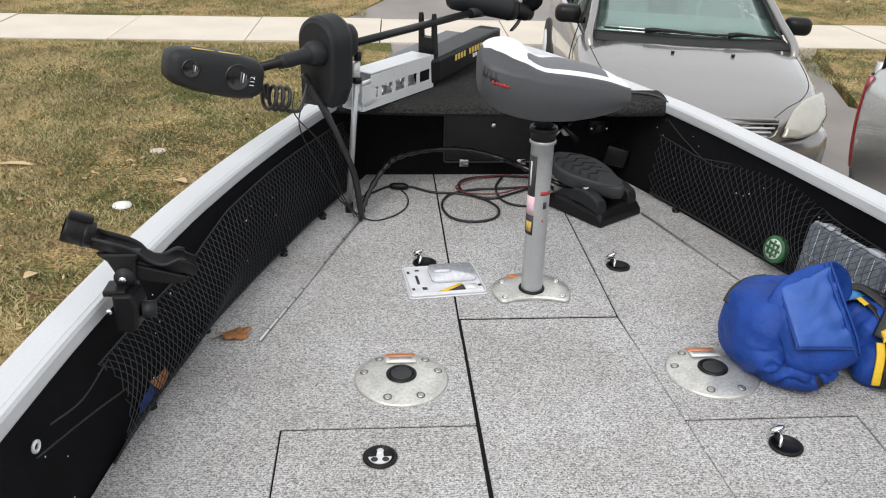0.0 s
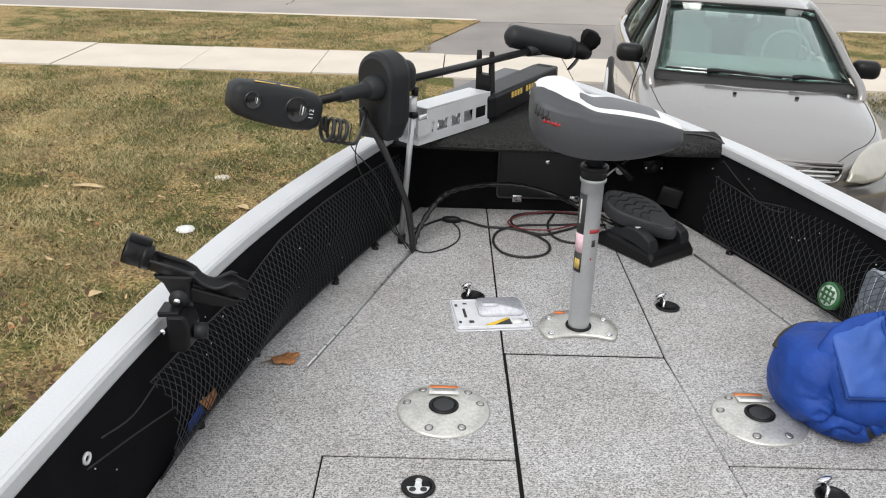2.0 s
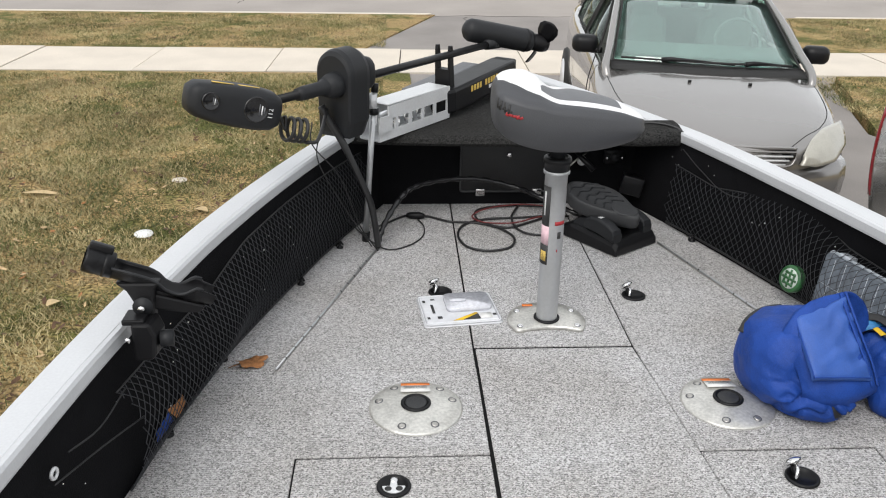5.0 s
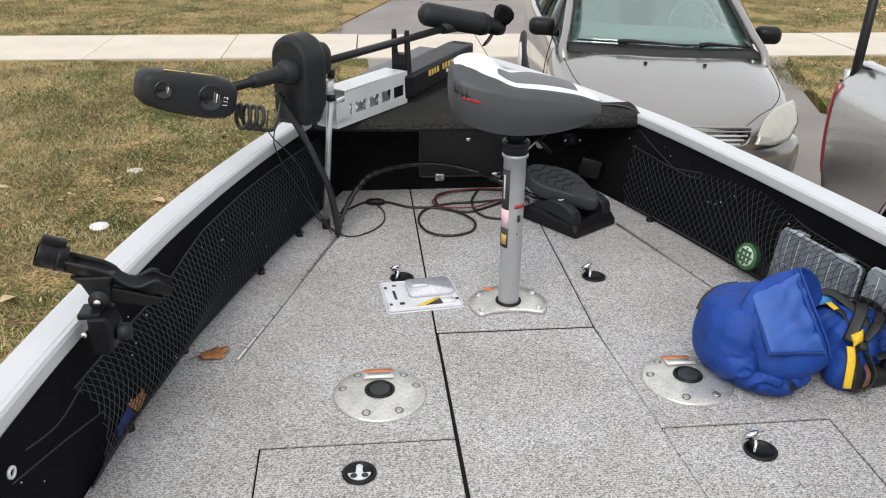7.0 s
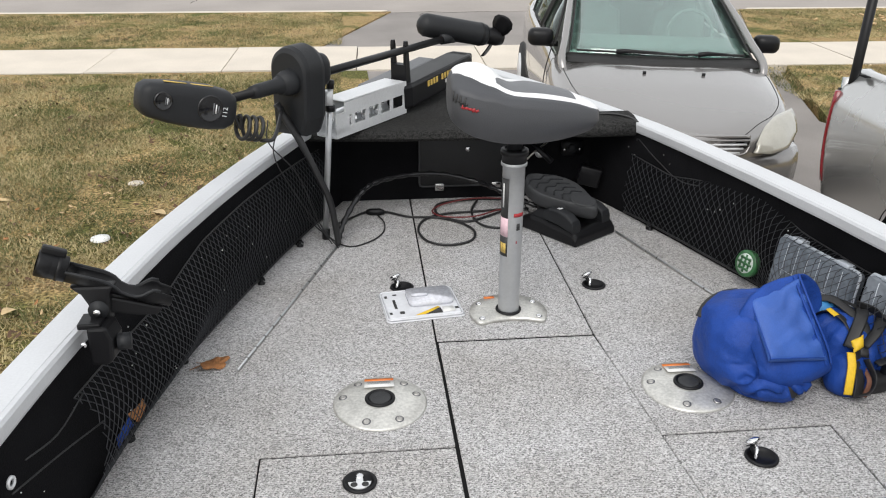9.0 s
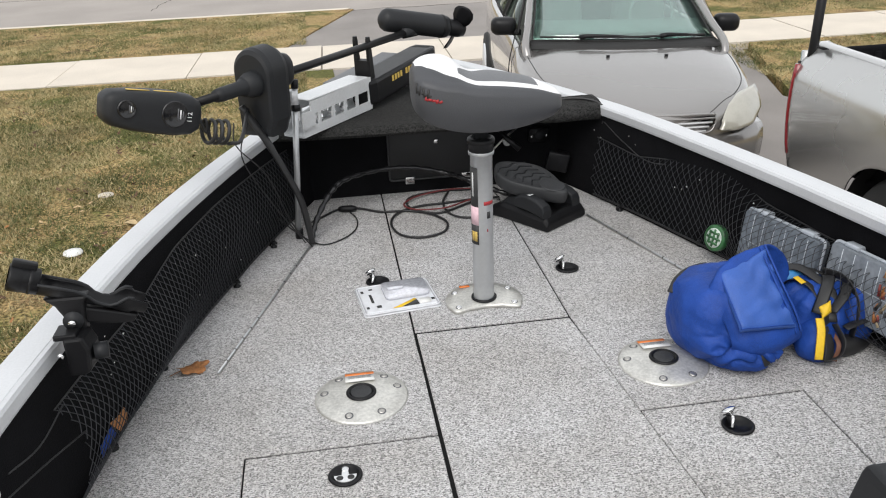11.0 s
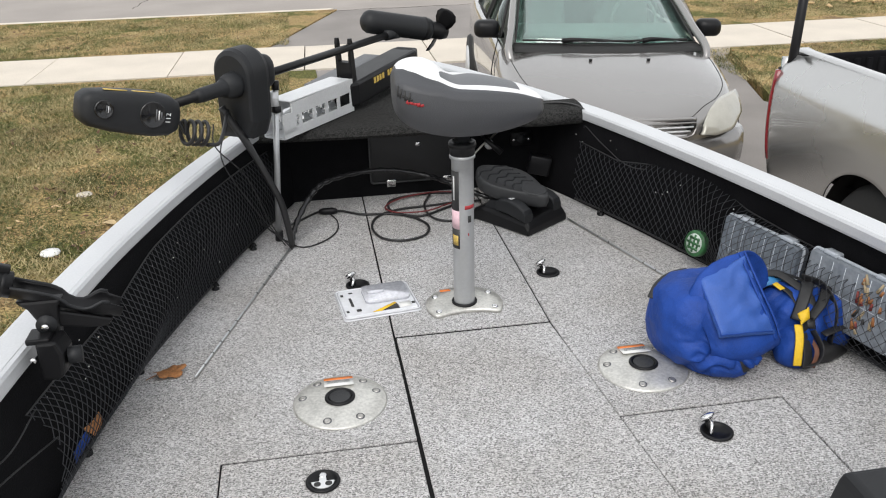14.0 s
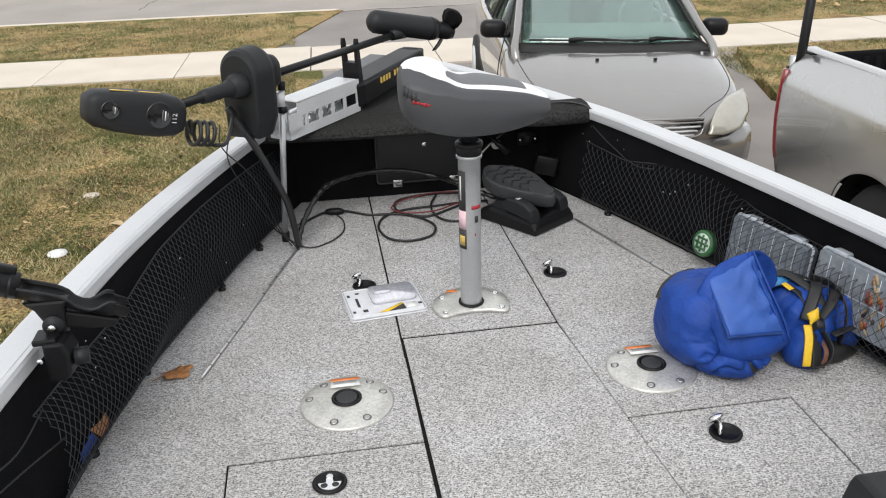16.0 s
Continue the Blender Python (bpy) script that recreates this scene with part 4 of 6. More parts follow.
    def seams(x):
        low = float(np.interp(x, [-0.186, -0.172, -0.150, -0.11, -0.07, -0.02, 0.02, 0.2], [0.50, 0.36, 0.27, 0.20, 0.165, 0.135, 0.125, 0.11]))
        apex = min(1.0, max(0.0, (x + 0.07) / 0.17))
        near = low + 0.075 + 0.02 * apex
        return low, near, min(0.93, near + 0.05 + 0.72 * apex ** 0.75)

    rings = []
    for x, yn, yf, zb, ze, zt in dense:
        ring = []
        wd = yf - yn
        low, near, far = seams(x)
        vs = np.r_[np.linspace(0, low, rows_[0] + 1)[:-1], np.linspace(low, near, rows_[1] + 1)[:-1], np.linspace(near, far, rows_[2] + 1)[:-1], np.linspace(far, 1, rows_[3] + 1)]
        for v in vs:  # over the top, near to far
            crown = math.sin(math.pi * min(1.0, v * 0.92)) ** float(np.interp(x, [-0.09, -0.01], [1.5, 0.75]))
            roll = 0.010 * (max(0, 1 - v / 0.07) ** 2 + max(0, (v - 0.93) / 0.07) ** 2)
            seam = 0.0016 * math.exp(-((v - low) / 0.012) ** 2)
            ring.append((x, yn + wd * v, ze + (zt - ze) * crown * (1 - 0.2 * v) - roll - seam))
        for v in np.linspace(0.04, 0.96, 16):  # far side down
            ring.append((x, yf + 0.006 * math.sin(math.pi * v) - 0.02 * v ** 3, ze - 0.01 + (zb - ze + 0.01) * v))
        for v in np.linspace(0, 1, 10):
            ring.append((x, yf - 0.02 + (yn + 0.02 - yf + 0.02) * v, zb - 0.008 * math.sin(math.pi * v)))
        for v in np.linspace(0.96, 0.04, 16):
            ring.append((x, yn - 0.006 * math.sin(math.pi * v) + 0.02 * v ** 3, ze - 0.01 + (zb - ze + 0.01) * v))
        rings.append(ring)
    fit_ = Matrix.Translation((0, 0, 0.0125)) @ Matrix.Scale(0.981, 4)
    bm = loft([[fit_ @ Vector(p) for p in ring] for ring in rings])
    bm.normal_update()
    bm.faces.ensure_lookup_table()
    n_ = len(rings[0])
    edge_end = rows_[0] + rows_[1] + rows_[2] + rows_[3]
    for q in range(len(rings) - 1):
        x = dense[q][0]
        for i in range(edge_end):
            f = bm.faces[q * n_ + i]
            if i >= rows_[0] and x > -0.178:
                f.material_index = 1
                if rows_[0] + rows_[1] <= i < edge_end - rows_[3] and -0.07 < x < 0.145:
                    f.material_index = 2
    bmesh.ops.recalc_face_normals(bm, faces=bm.faces)
    tree = BVHTree.FromBMesh(bm)
    part("cushion", bm, [M_VINYL, M_VINYLW, M_VINYL2], e, "padded grey vinyl saddle with white top panels")

    # maker's mark as plain bars lying on the skin
    def mark(x, z, wd, ht, tilt, mat_, label):
        y = float(np.interp(x, arr[:, 0], arr[:, 1]))
        loc, nor, _, _ = tree.find_nearest(fit_ @ Vector((x - 0.004, y - 0.01, z)))
        right = Vector((0, 0, 1)).cross(nor).normalized()
        up = nor.cross(right)
        m = Matrix.Translation(loc + nor * 0.0006) @ Matrix((right, nor, up)).transposed().to_4x4() @ Matrix.Rotation(radians(tilt), 4, "Y")
        part("side_mark", box(0, 0, 0, wd, 0.002, ht), mat_, e, label, m=m)

    for k, (x, h) in enumerate(((-0.184, 0.026), (-0.176, 0.024), (-0.166, 0.024), (-0.154, 0.023))):
        mark(x, 0.664 - 0.0035 * k, 0.005, h, 8 if k % 2 else -6, M_INK, "dark lettering bar")
        mark(x + 0.005, 0.658 - 0.0035 * k, 0.006, 0.005, 30, M_INK, "dark lettering bar")
    for k in range(5):
        mark(-0.158 + 0.009 * k, 0.640 - 0.002 * k, 0.009, 0.009 if k in (0, 3) else 0.006, 25 - 12 * k, M_REDPRINT, "red lettering bar")
    return e


seat()

# ---- bow-mount trolling motor ----
SH = lambda y: Vector((-0.80 + 0.777 * (y - 2.47), y, 0.582))  # noqa: E731


def trolling_motor():
    e = empty("trolling_motor", pose(-0.35, 3.05, 0.345))
    inv = e.matrix_basis.inverted()
    tagged(e, "black bow-mount trolling motor folded on silver bracket", "motor")

    def put(name, bm, mat_, label="", parent=None, smooth=True, bevel=0.0):
        bmesh.ops.transform(bm, matrix=inv, verts=bm.verts)
        ob = part(name, bm, mat_, parent or e, label, smooth)
        if bevel:
            soften(ob, bevel)
        return ob

    d = Vector((0.613, 0.79, 0)).normalized()
    side = Vector((d.y, -d.x, 0))
    up = Vector((0, 0, 1))

    def frame_at(p):
        """x along the shaft, y to the far side, z up."""
        return Matrix.Translation(p) @ Matrix((d, -side, up)).transposed().to_4x4()

    put("shaft", tube([SH(2.46), SH(3.46)], 0.0135, 16), M_BLACK, "black composite shaft")
    put("shaft_collar", tube([SH(2.56), SH(2.58), SH(2.60), SH(2.645), SH(2.655), SH(2.72)], [0.019, 0.022, 0.022, 0.022, 0.028, 0.030], 20), M_MATTE)
    # control head
    a, b = Vector((-1.0, 2.285, 0.640)), Vector((-0.768, 2.425, 0.572))
    ax = (b - a).normalized()
    fr = Vector((ax.y, -ax.x, 0)).normalized()
    hu = fr.cross(ax) * -1
    hu = hu if hu.z > 0 else -hu
    mid = (a + b) / 2
    H4 = Matrix.Translation(mid) @ Matrix((ax, -fr, hu)).transposed().to_4x4()
    rings = []
    for u, hh, dd, zo in ((-0.135, 0.018, 0.02, 0.006), (-0.130, 0.034, 0.036, 0.004), (-0.112, 0.047, 0.046, 0.003), (-0.06, 0.055, 0.052, 0.0), (0.0, 0.059, 0.054, -0.002), (0.06, 0.060, 0.054, -0.004), (0.105, 0.055, 0.05, -0.005), (0.128, 0.042, 0.042, -0.005), (0.138, 0.022, 0.025, -0.004)):
        ring = []
        for k in range(28):
            an = 2 * math.pi * k / 28
            c, s = math.cos(an), math.sin(an)
            ring.append(H4 @ Vector((u, dd * math.copysign(abs(c) ** 0.5, c), zo + hh * math.copysign(abs(s) ** 0.6, s))))
        rings.append(ring)
    head = put("control_head", loft(rings), M_MATTE, "black oval control head")
    for u, r, z in ((-0.083, 0.024, 0.008), (0.048, 0.036, 0.0)):
        m = H4 @ Matrix.Translation((u, -0.0535, z)) @ pose(0, 0, 0, 90)
        put("dial", lathe([(0.0, 0.0006), (r * 0.86, 0.0008), (r * 0.90, 0.003), (r, 0.003), (r * 1.02, -0.006)], 32, m=m), M_GLOSS, "round glossy dial", head)
        for k in range(3):
            put("dial_mark", box(r * (0.25 + 0.2 * k), 0, 0.002, r * 0.09, r * (0.9 - 0.2 * k), 0.002, m=m), M_VINYLW if k == 1 else M_VINYL2, "small pale print bar", head)
    for k in range(2):
        m = H4 @ Matrix.Translation((-0.045 + 0.075 * k, 0.0, 0.056))
        put("top_print", box(0, -0.02, 0, 0.062, 0.010, 0.002, m=m), M_GOLD, "gold lettering bar", head)
    words = text_mesh("112", 0.020, depth=0.0004)
    bmesh.ops.transform(words, matrix=H4 @ Matrix.Translation((0.098, -0.0530, -0.022)) @ pose(0, 0, 0, 90) @ pose(0, 0, 0, 0, 0, 90), verts=words.verts)
    put("head_number", words, M_VINYLW, "pale printed number", head, smooth=False)
    # coiled cable under the head
    coil = []
    for k in range(90):
        an = k / 90 * 2 * math.pi * 3.6
        q = k / 89
        coil.append(H4 @ Vector((0.160 + 0.075 * q, -0.01 + 0.034 * math.sin(an), -0.052 + 0.033 * math.cos(an))))
    lead = smooth_line([b + Vector((0.0, 0.0, -0.02)), b + Vector((0.015, 0, -0.06)), coil[0]], 5)
    put("coil_cable", tube(lead + coil + smooth_line([coil[-1], coil[-1] + Vector((0.03, 0.03, 0.0)), Vector((-0.655, 2.70, 0.50))], 4), 0.0058, 8), M_CORD, "coiled black cable")
    # arched steering housing
    c = SH(2.745) + Vector((-0.015, 0, 0))
    F = frame_at(Vector((c.x, c.y, 0)))
    arch = [(-0.072, 0.40), (-0.075, 0.60)] + [(0.075 * math.cos(t), 0.612 + 0.078 * math.sin(t)) for t in np.linspace(math.pi, 0, 41)] + [(0.075, 0.60), (0.068, 0.46), (0.045, 0.405)]
    sect = []
    for x, k in ((-0.052, 0.86), (-0.046, 0.96), (-0.03, 1.0), (0.03, 1.0), (0.046, 0.95), (0.052, 0.85)):
        sect.append([F @ Vector((x, -yy * k, 0.55 + (z - 0.55) * k)) for yy, z in arch])
    hous = put("steering_housing", loft(sect), M_MATTE, "arched matte black steering housing", smooth=False, bevel=0.006)
    sect = []
    for x, k in ((0.05, 1.0), (0.085, 0.96), (0.095, 0.8)):
        sect.append([F @ Vector((x, yy * k - 0.02, 0.60 + z * k)) for yy, z in rounded(0.085, 0.11, 0.035, 4)])
    put("housing_boss", loft(sect), M_MATTE, parent=hous)
    put("housing_boss", tube([SH(2.655), SH(2.68), SH(2.73)], [0.030, 0.040, 0.044], 24), M_MATTE, parent=hous)
    put("bolt", tube([F @ Vector((0.03, 0.055, 0.42)), F @ Vector((0.03, 0.088, 0.418))], 0.011, 10), M_SILVER, "silver bolt end", hous)
    # silver channel with cut-outs
    G = frame_at(Vector((-0.525, 2.865, 0)))
    L = 0.42
    for sy, nm in ((-0.042, "channel_side"), (0.042, "channel_side")):
        bm = bmesh.new()
        def bar(x0, z0, x1, z1, t, bm=bm, sy=sy):
            """A flat bar in the plane of the side."""
            v = Vector((x1 - x0, 0, z1 - z0))
            an = math.degrees(math.atan2(v.z, v.x))
            box(v.length / 2, 0, 0, v.length, 0.006, t, m=G @ Matrix.Translation((x0, sy, z0)) @ pose(0, 0, 0, 0, -an), bm=bm)
        bar(0.0, 0.366, L, 0.366, 0.032)
        bar(0.05, 0.444, L, 0.448, 0.046)
        for x in (0.095, 0.175, 0.25, 0.325, 0.408):
            box(x, sy, 0.400, 0.015, 0.0062, 0.06, m=G, bm=bm)
        box(0.035, sy, 0.40, 0.07, 0.006, 0.07, m=G, bm=bm)
        put(nm, bm, M_SILVER, "silver side plate with square cut-outs", smooth=False)
    top = put("channel_top", box(0.225, 0, 0.472, 0.36, 0.09, 0.006, m=G), M_SILVER, "bright silver top of the bracket", smooth=False, bevel=0.003)
    put("channel_floor", box(0.21, 0, 0.352, L, 0.08, 0.006, m=G), M_SILVER, smooth=False)
    for x in (0.14, 0.215, 0.29):
        put("inner_tube", tube([G @ Vector((x - 0.02, -0.02, 0.385)), G @ Vector((x + 0.03, 0.02, 0.40))], 0.016, 12), M_CHROME, "bright tube inside the bracket")
    # black bracket arm
    B = G @ Matrix.Translation((0.40, 0, 0.36)) @ pose(0, 0, 0, 0, -3.5, 3) @ Matrix.Translation((-0.40, 0, -0.36))
    out = [(0.40, -0.046), (0.44, -0.062), (0.92, -0.062), (0.95, -0.05), (0.95, 0.05), (0.92, 0.06), (0.42, 0.06)]
    arm = put("bracket_arm", prism(out, 0.362, 0.455, m=B), M_BLACK, "black bracket arm with gold print", smooth=False, bevel=0.012)
    for k in range(10):
        if k == 4:
            continue
        put("arm_mark", box(0.56 + 0.022 * k, -0.0635, 0.428, 0.013, 0.002, 0.022, m=B), M_GOLD, "gold lettering bar", arm, smooth=False)
    for k in range(4):
        put("arm_mark", box(0.70 + 0.02 * k, -0.0635, 0.404, 0.013, 0.002, 0.014, m=B), M_WHITE, "white lettering bar", arm, smooth=False)
    put("arm_ramp", box(0.60, 0.10, 0.415, 0.46, 0.08, 0.07, m=B), M_VINYL2, "dark grey ramp beside the arm", smooth=False, bevel=0.006)
    put("arm_end", box(0.93, 0.0, 0.40, 0.06, 0.10, 0.11, m=B), M_BLACK, smooth=False, bevel=0.01)
    # fork that cradles the shaft
    for s in (-0.028, 0.028):
        put("fork", loft([[B @ Vector((x, s + t * 0.006, z)) for x, t in ((0.46 - q, -1), (0.46 + q, -1), (0.46 + q, 1), (0.46 - q, 1))] for z, q in ((0.44, 0.016), (0.54, 0.012), (0.595, 0.009), (0.61, 0.005))]), M_BLACK, "black shaft rest prong", smooth=False)
    put("fork_seat", box(0.46, 0, 0.485, 0.03, 0.06, 0.075, m=B), M_BLACK, smooth=False)
    # motor pod and propeller
    p0, p1 = Vector((-0.16, 3.42, 0.640)), Vector((0.115, 3.51, 0.578))
    pm = axis_pose(p0, p1)
    ln = (p1 - p0).length
    pod = put("motor_pod", lathe([(0.0, -0.012), (0.018, -0.008), (0.036, 0.004), (0.045, 0.02), (0.046, 0.05), (0.046, ln - 0.03), (0.044, ln - 0.01), (0.040, ln), (0.0, ln)], 32, m=pm), M_MATTE, "matte black motor pod")
    put("pod_band", lathe([(0.0465, ln - 0.034), (0.0475, ln - 0.032), (0.0475, ln - 0.024), (0.0465, ln - 0.022)], 32, m=pm), M_BLACK, "black seam band", pod)
    put("pod_neck", tube([SH(3.40), SH(3.47)], [0.020, 0.026], 16), M_MATTE, parent=pod)
    prop = put("propeller", lathe([(0.030, ln), (0.034, ln + 0.01), (0.036, ln + 0.05), (0.030, ln + 0.075), (0.014, ln + 0.082), (0.012, ln + 0.076), (0.0, ln + 0.076)], 24, m=pm), M_BLACK, "black two-blade propeller", pod)
    for k in (0, 1):
        rings = []
        for r, ch, tw in ((0.022, 0.026, 50), (0.048, 0.040, 46), (0.078, 0.044, 42), (0.098, 0.034, 38), (0.108, 0.014, 34)):
            ring = []
            for cc, tt in ((-1, 0), (-0.4, 0.5), (0.4, 0.5), (1, 0), (0.4, -0.5), (-0.4, -0.5)):
                t0, z0 = cc * ch, tt * 0.006
                rad = radians(tw)
                q = Vector((r, t0 * math.sin(rad) + z0 * math.cos(rad), ln + 0.045 + t0 * math.cos(rad) - z0 * math.sin(rad)))
                ring.append(pm @ pose(0, 0, 0, 0, 0, 125 + 180 * k) @ q)
            rings.append(ring)
        put("blade", loft(rings), M_BLACK, parent=pod)
    # strap that hangs to the deck
    s = smooth_line([(-0.672, 2.69, 0.515), (-0.640, 2.685, 0.455), (-0.608, 2.69, 0.395), (-0.56, 2.70, 0.28), (-0.523, 2.715, 0.178), (-0.507, 2.72, 0.08), (-0.500, 2.722, 0.012)], 5)
    put("cable_loom", tube(s, [0.014 + 0.006 * (1 if i < 12 else 0.6 if i < 20 else 0.9) for i in range(len(s))], 10, flat=0.55), M_CORD, "black wrapped cable loom hanging to the deck")
    for q in (((-0.66, 2.70, 0.46), (-0.69, 2.66, 0.36), (-0.63, 2.66, 0.22), (-0.52, 2.68, 0.03)), ((-0.70, 2.66, 0.47), (-0.70, 2.64, 0.40), (-0.62, 2.68, 0.28), (-0.56, 2.70, 0.10), (-0.50, 2.70, 0.004))):
        put("pull_cord", tube(smooth_line(q, 6), 0.0022, 5), M_CORD, "thin black pull cord")
    return e


trolling_motor()

# slim pole standing beside the motor
pole = empty("stand_pole", pose(-0.545, 2.80, 0))
tagged(pole, "slim silver pole with black ends standing beside motor", "pole")
part("tube", tube([(0, 0, 0.03), (0.040, 0.02, 0.535)], 0.0105, 14), M_POST, pole)
part("foot", tube([(0, 0, 0), (0.002, 0, 0.035)], 0.014, 12), M_BLACK, pole, "black rubber foot")
part("top_cap", tube([(0.0398, 0.02, 0.53), (0.042, 0.021, 0.558)], 0.0125, 12), M_BLACK, pole)
part("clamp", box(0.030, 0.02, 0.50, 0.034, 0.034, 0.046), M_SILVER, pole, "silver clamp")
part("clamp_band", tube([(0.036, 0.018, 0.455), (0.037, 0.0185, 0.475)], 0.0165, 12), M_BLACK, pole)

# ---- foot pedal ----


def foot_pedal():
    e = empty("foot_pedal", pose(0.313, 2.632, 0, 0, 0, 35.5))
    tagged(e, "black motor foot pedal with a ribbed tread", "foot pedal")
    # x runs to the right edge, y to the back
    rings = []
    for x, zf, zb in ((0.0, 0.035, 0.06), (0.01, 0.052, 0.075), (0.11, 0.055, 0.078), (0.205, 0.055, 0.075), (0.218, 0.04, 0.06)):
        rings.append([(x, 0.0, 0.002), (x, 0.002, zf * 0.6), (x, 0.02, zf), (x, 0.12, zf + 0.006), (x, 0.22, zb * 0.8), (x, 0.265, zb * 0.55), (x, 0.27, 0.002)])
    base = part("base", loft(rings), M_BLACK, e, "black moulded pedal base", smooth=False)
    soften(base, 0.006)
    for x0 in (0.012, 0.160):
        ch = part("side_cheek", loft([[(x0, y, z0), (x0 + 0.045, y, z0), (x0 + 0.042, y, z1), (x0 + 0.003, y, z1)] for y, z0, z1 in ((0.03, 0.03, 0.065), (0.06, 0.03, 0.088), (0.14, 0.03, 0.10), (0.2, 0.03, 0.085), (0.235, 0.03, 0.05))]), M_MATTE, e, smooth=False)
        soften(ch, 0.005)
    part("print", box(0.035, 0.115, 0.0985, 0.02, 0.045, 0.001), M_VINYL2, e, "small grey print")
    # shoe-shaped tread: broad toe at the back, round heel at the front
    out = []
    for k in range(48):
        a = 2 * math.pi * k / 48
        u, v = math.cos(a), math.sin(a)
        wd = 0.076 + 0.016 * u - 0.016 * math.cos(2 * a) - 0.008 * math.cos(3 * a)
        out.append((0.165 * u, wd * v))
    T = pose(0.093, 0.158, 0.122, 0, 0, 90) @ pose(0, 0, 0, 0, -7, 0)
    rings = [[T @ Vector((x * k, y * k, z)) for x, y in out] for k, z in ((0.90, -0.020), (0.97, -0.014), (1.0, 0.0), (1.0, 0.018), (0.985, 0.026), (0.955, 0.030), (0.90, 0.0305), (0.885, 0.0285), (0.3, 0.0285))]
    tread = part("tread", loft(rings), M_TREAD, e, "shoe-shaped ribbed tread")
    part("heel_disc", lathe([(0.046, 0.0285), (0.046, 0.031), (0.043, 0.033), (0.040, 0.0325), (0.0, 0.0325)], 32, m=T @ pose(-0.100, 0, 0)), M_TREAD, tread, "raised round heel rest")
    for k in range(5):
        x = -0.035 + 0.036 * k
        hw_ = 0.052 + 0.006 * k
        part("tread_rib", tube(smooth_line([T @ Vector((x - 0.014, -hw_, 0.0295)), T @ Vector((x + 0.010, -hw_ * 0.45, 0.0300)), T @ Vector((x - 0.002, 0, 0.0300)), T @ Vector((x + 0.010, hw_ * 0.45, 0.0300)), T @ Vector((x - 0.014, hw_, 0.0295))], 4), 0.0030, 6), M_MATTE, tread)
    for x0, turn in ((0.018, 6), (0.178, -4)):  # rounded arms beside the tread
        arm = part("pedal_arm", loft([[(x0 + dx, y, z + dz) for dx, dz in rounded(0.044, h, 0.010, 4)] for y, z, h in ((0.015, 0.062, 0.03), (0.022, 0.070, 0.045), (0.05, 0.080, 0.055), (0.09, 0.088, 0.055), (0.13, 0.088, 0.05), (0.15, 0.082, 0.036))]), M_MATTE, e, "rounded black pedal arm", smooth=False)
        soften(arm, 0.004)
    for k in range(4):
        part("print", box(0.012 + 0.007 * k, 0.095, 0.1165, 0.004, 0.014, 0.0012), M_VINYLW, e, "small pale print bar")
    part("hinge_block", box(0.10, 0.21, 0.085, 0.09, 0.05, 0.05), M_BLACK, e)
    return e


foot_pedal()

# ---- fittings along the sides ----


def clip(x, y, turn):
    e = empty("net_clip", pose(x, y, 0, 0, 0, turn))
    tagged(e, "small black plastic net clip on deck edge", "clip", group="net clips")
    part("base", lathe([(0.012, 0.0), (0.012, 0.004), (0.006, 0.008), (0.006, 0.016), (0.009, 0.019), (0.0, 0.021)], 12), M_BLACK, e)
    part("hook", tube([(-0.014, 0, 0.004), (-0.010, 0.004, 0.016), (0.004, 0.003, 0.022), (0.013, -0.002, 0.014)], 0.0038, 6), M_BLACK, e)
    return e


for x, y in ((-0.966, 1.667), (-0.903, 1.997), (-0.744, 2.453), (-0.639, 2.739), (0.632, 2.777), (0.784, 2.415)):
    clip(x + (0.006 if x < 0 else -0.006), y, math.degrees(x) * 0.5)


def net(side, y0, y1, ztop, bulge, label, cell=0.026, radius=0.0011):
    """A diamond-mesh net that hangs from the side wall and is hooked along the deck's edge."""
    e = empty("storage_net", pose(side * w((y0 + y1) / 2), (y0 + y1) / 2, 0))
    tagged(e, label, "net")
    inv = e.matrix_basis.inverted()

    def at(u, v):
        y = y0 + (y1 - y0) * u
        top = float(np.interp(y, ztop[0], ztop[1]))
        x = w(y) + extra(y) * v - 0.008 - 0.012 * v - bulge(y) * max(0.0, math.sin(math.pi * min(1, v * 1.02))) ** (0.9 if side < 0 else 0.5)
        z = top + (0.016 - top) * v + 0.003 * math.sin(19 * u) * math.sin(math.pi * v)
        return inv @ Vector((side * x, y + 0.01 * math.sin(7 * v + 9 * u), z))

    length = abs(y1 - y0) * 1.12
    rows = max(4, int(0.34 / cell))
    cols = int(length / cell)
    bm = bmesh.new()
    for direction in (1, -1):
        for k in range(-rows, cols + rows):
            line = []
            for j in range(rows + 1):
                u = (k + direction * j * 0.62 + (0 if direction == 1 else rows * 0.62)) / cols
                if 0 <= u <= 1:
                    line.append(at(u, j / rows))
            if len(line) > 1:
                tube(line, radius, 3, bm=bm, caps=False)
    part("mesh", bm, M_NETCORD, e, "diamond mesh of black cord")
    us = np.linspace(0, 1, 50)
    part("top_cord", tube([at(u, 0.0) for u in us], 0.002, 6), M_CORD, e, "elastic top cord")
    part("bottom_cord", tube([at(u, 1.0) for u in us], 0.0035, 6), M_CORD, e)
    return e, at


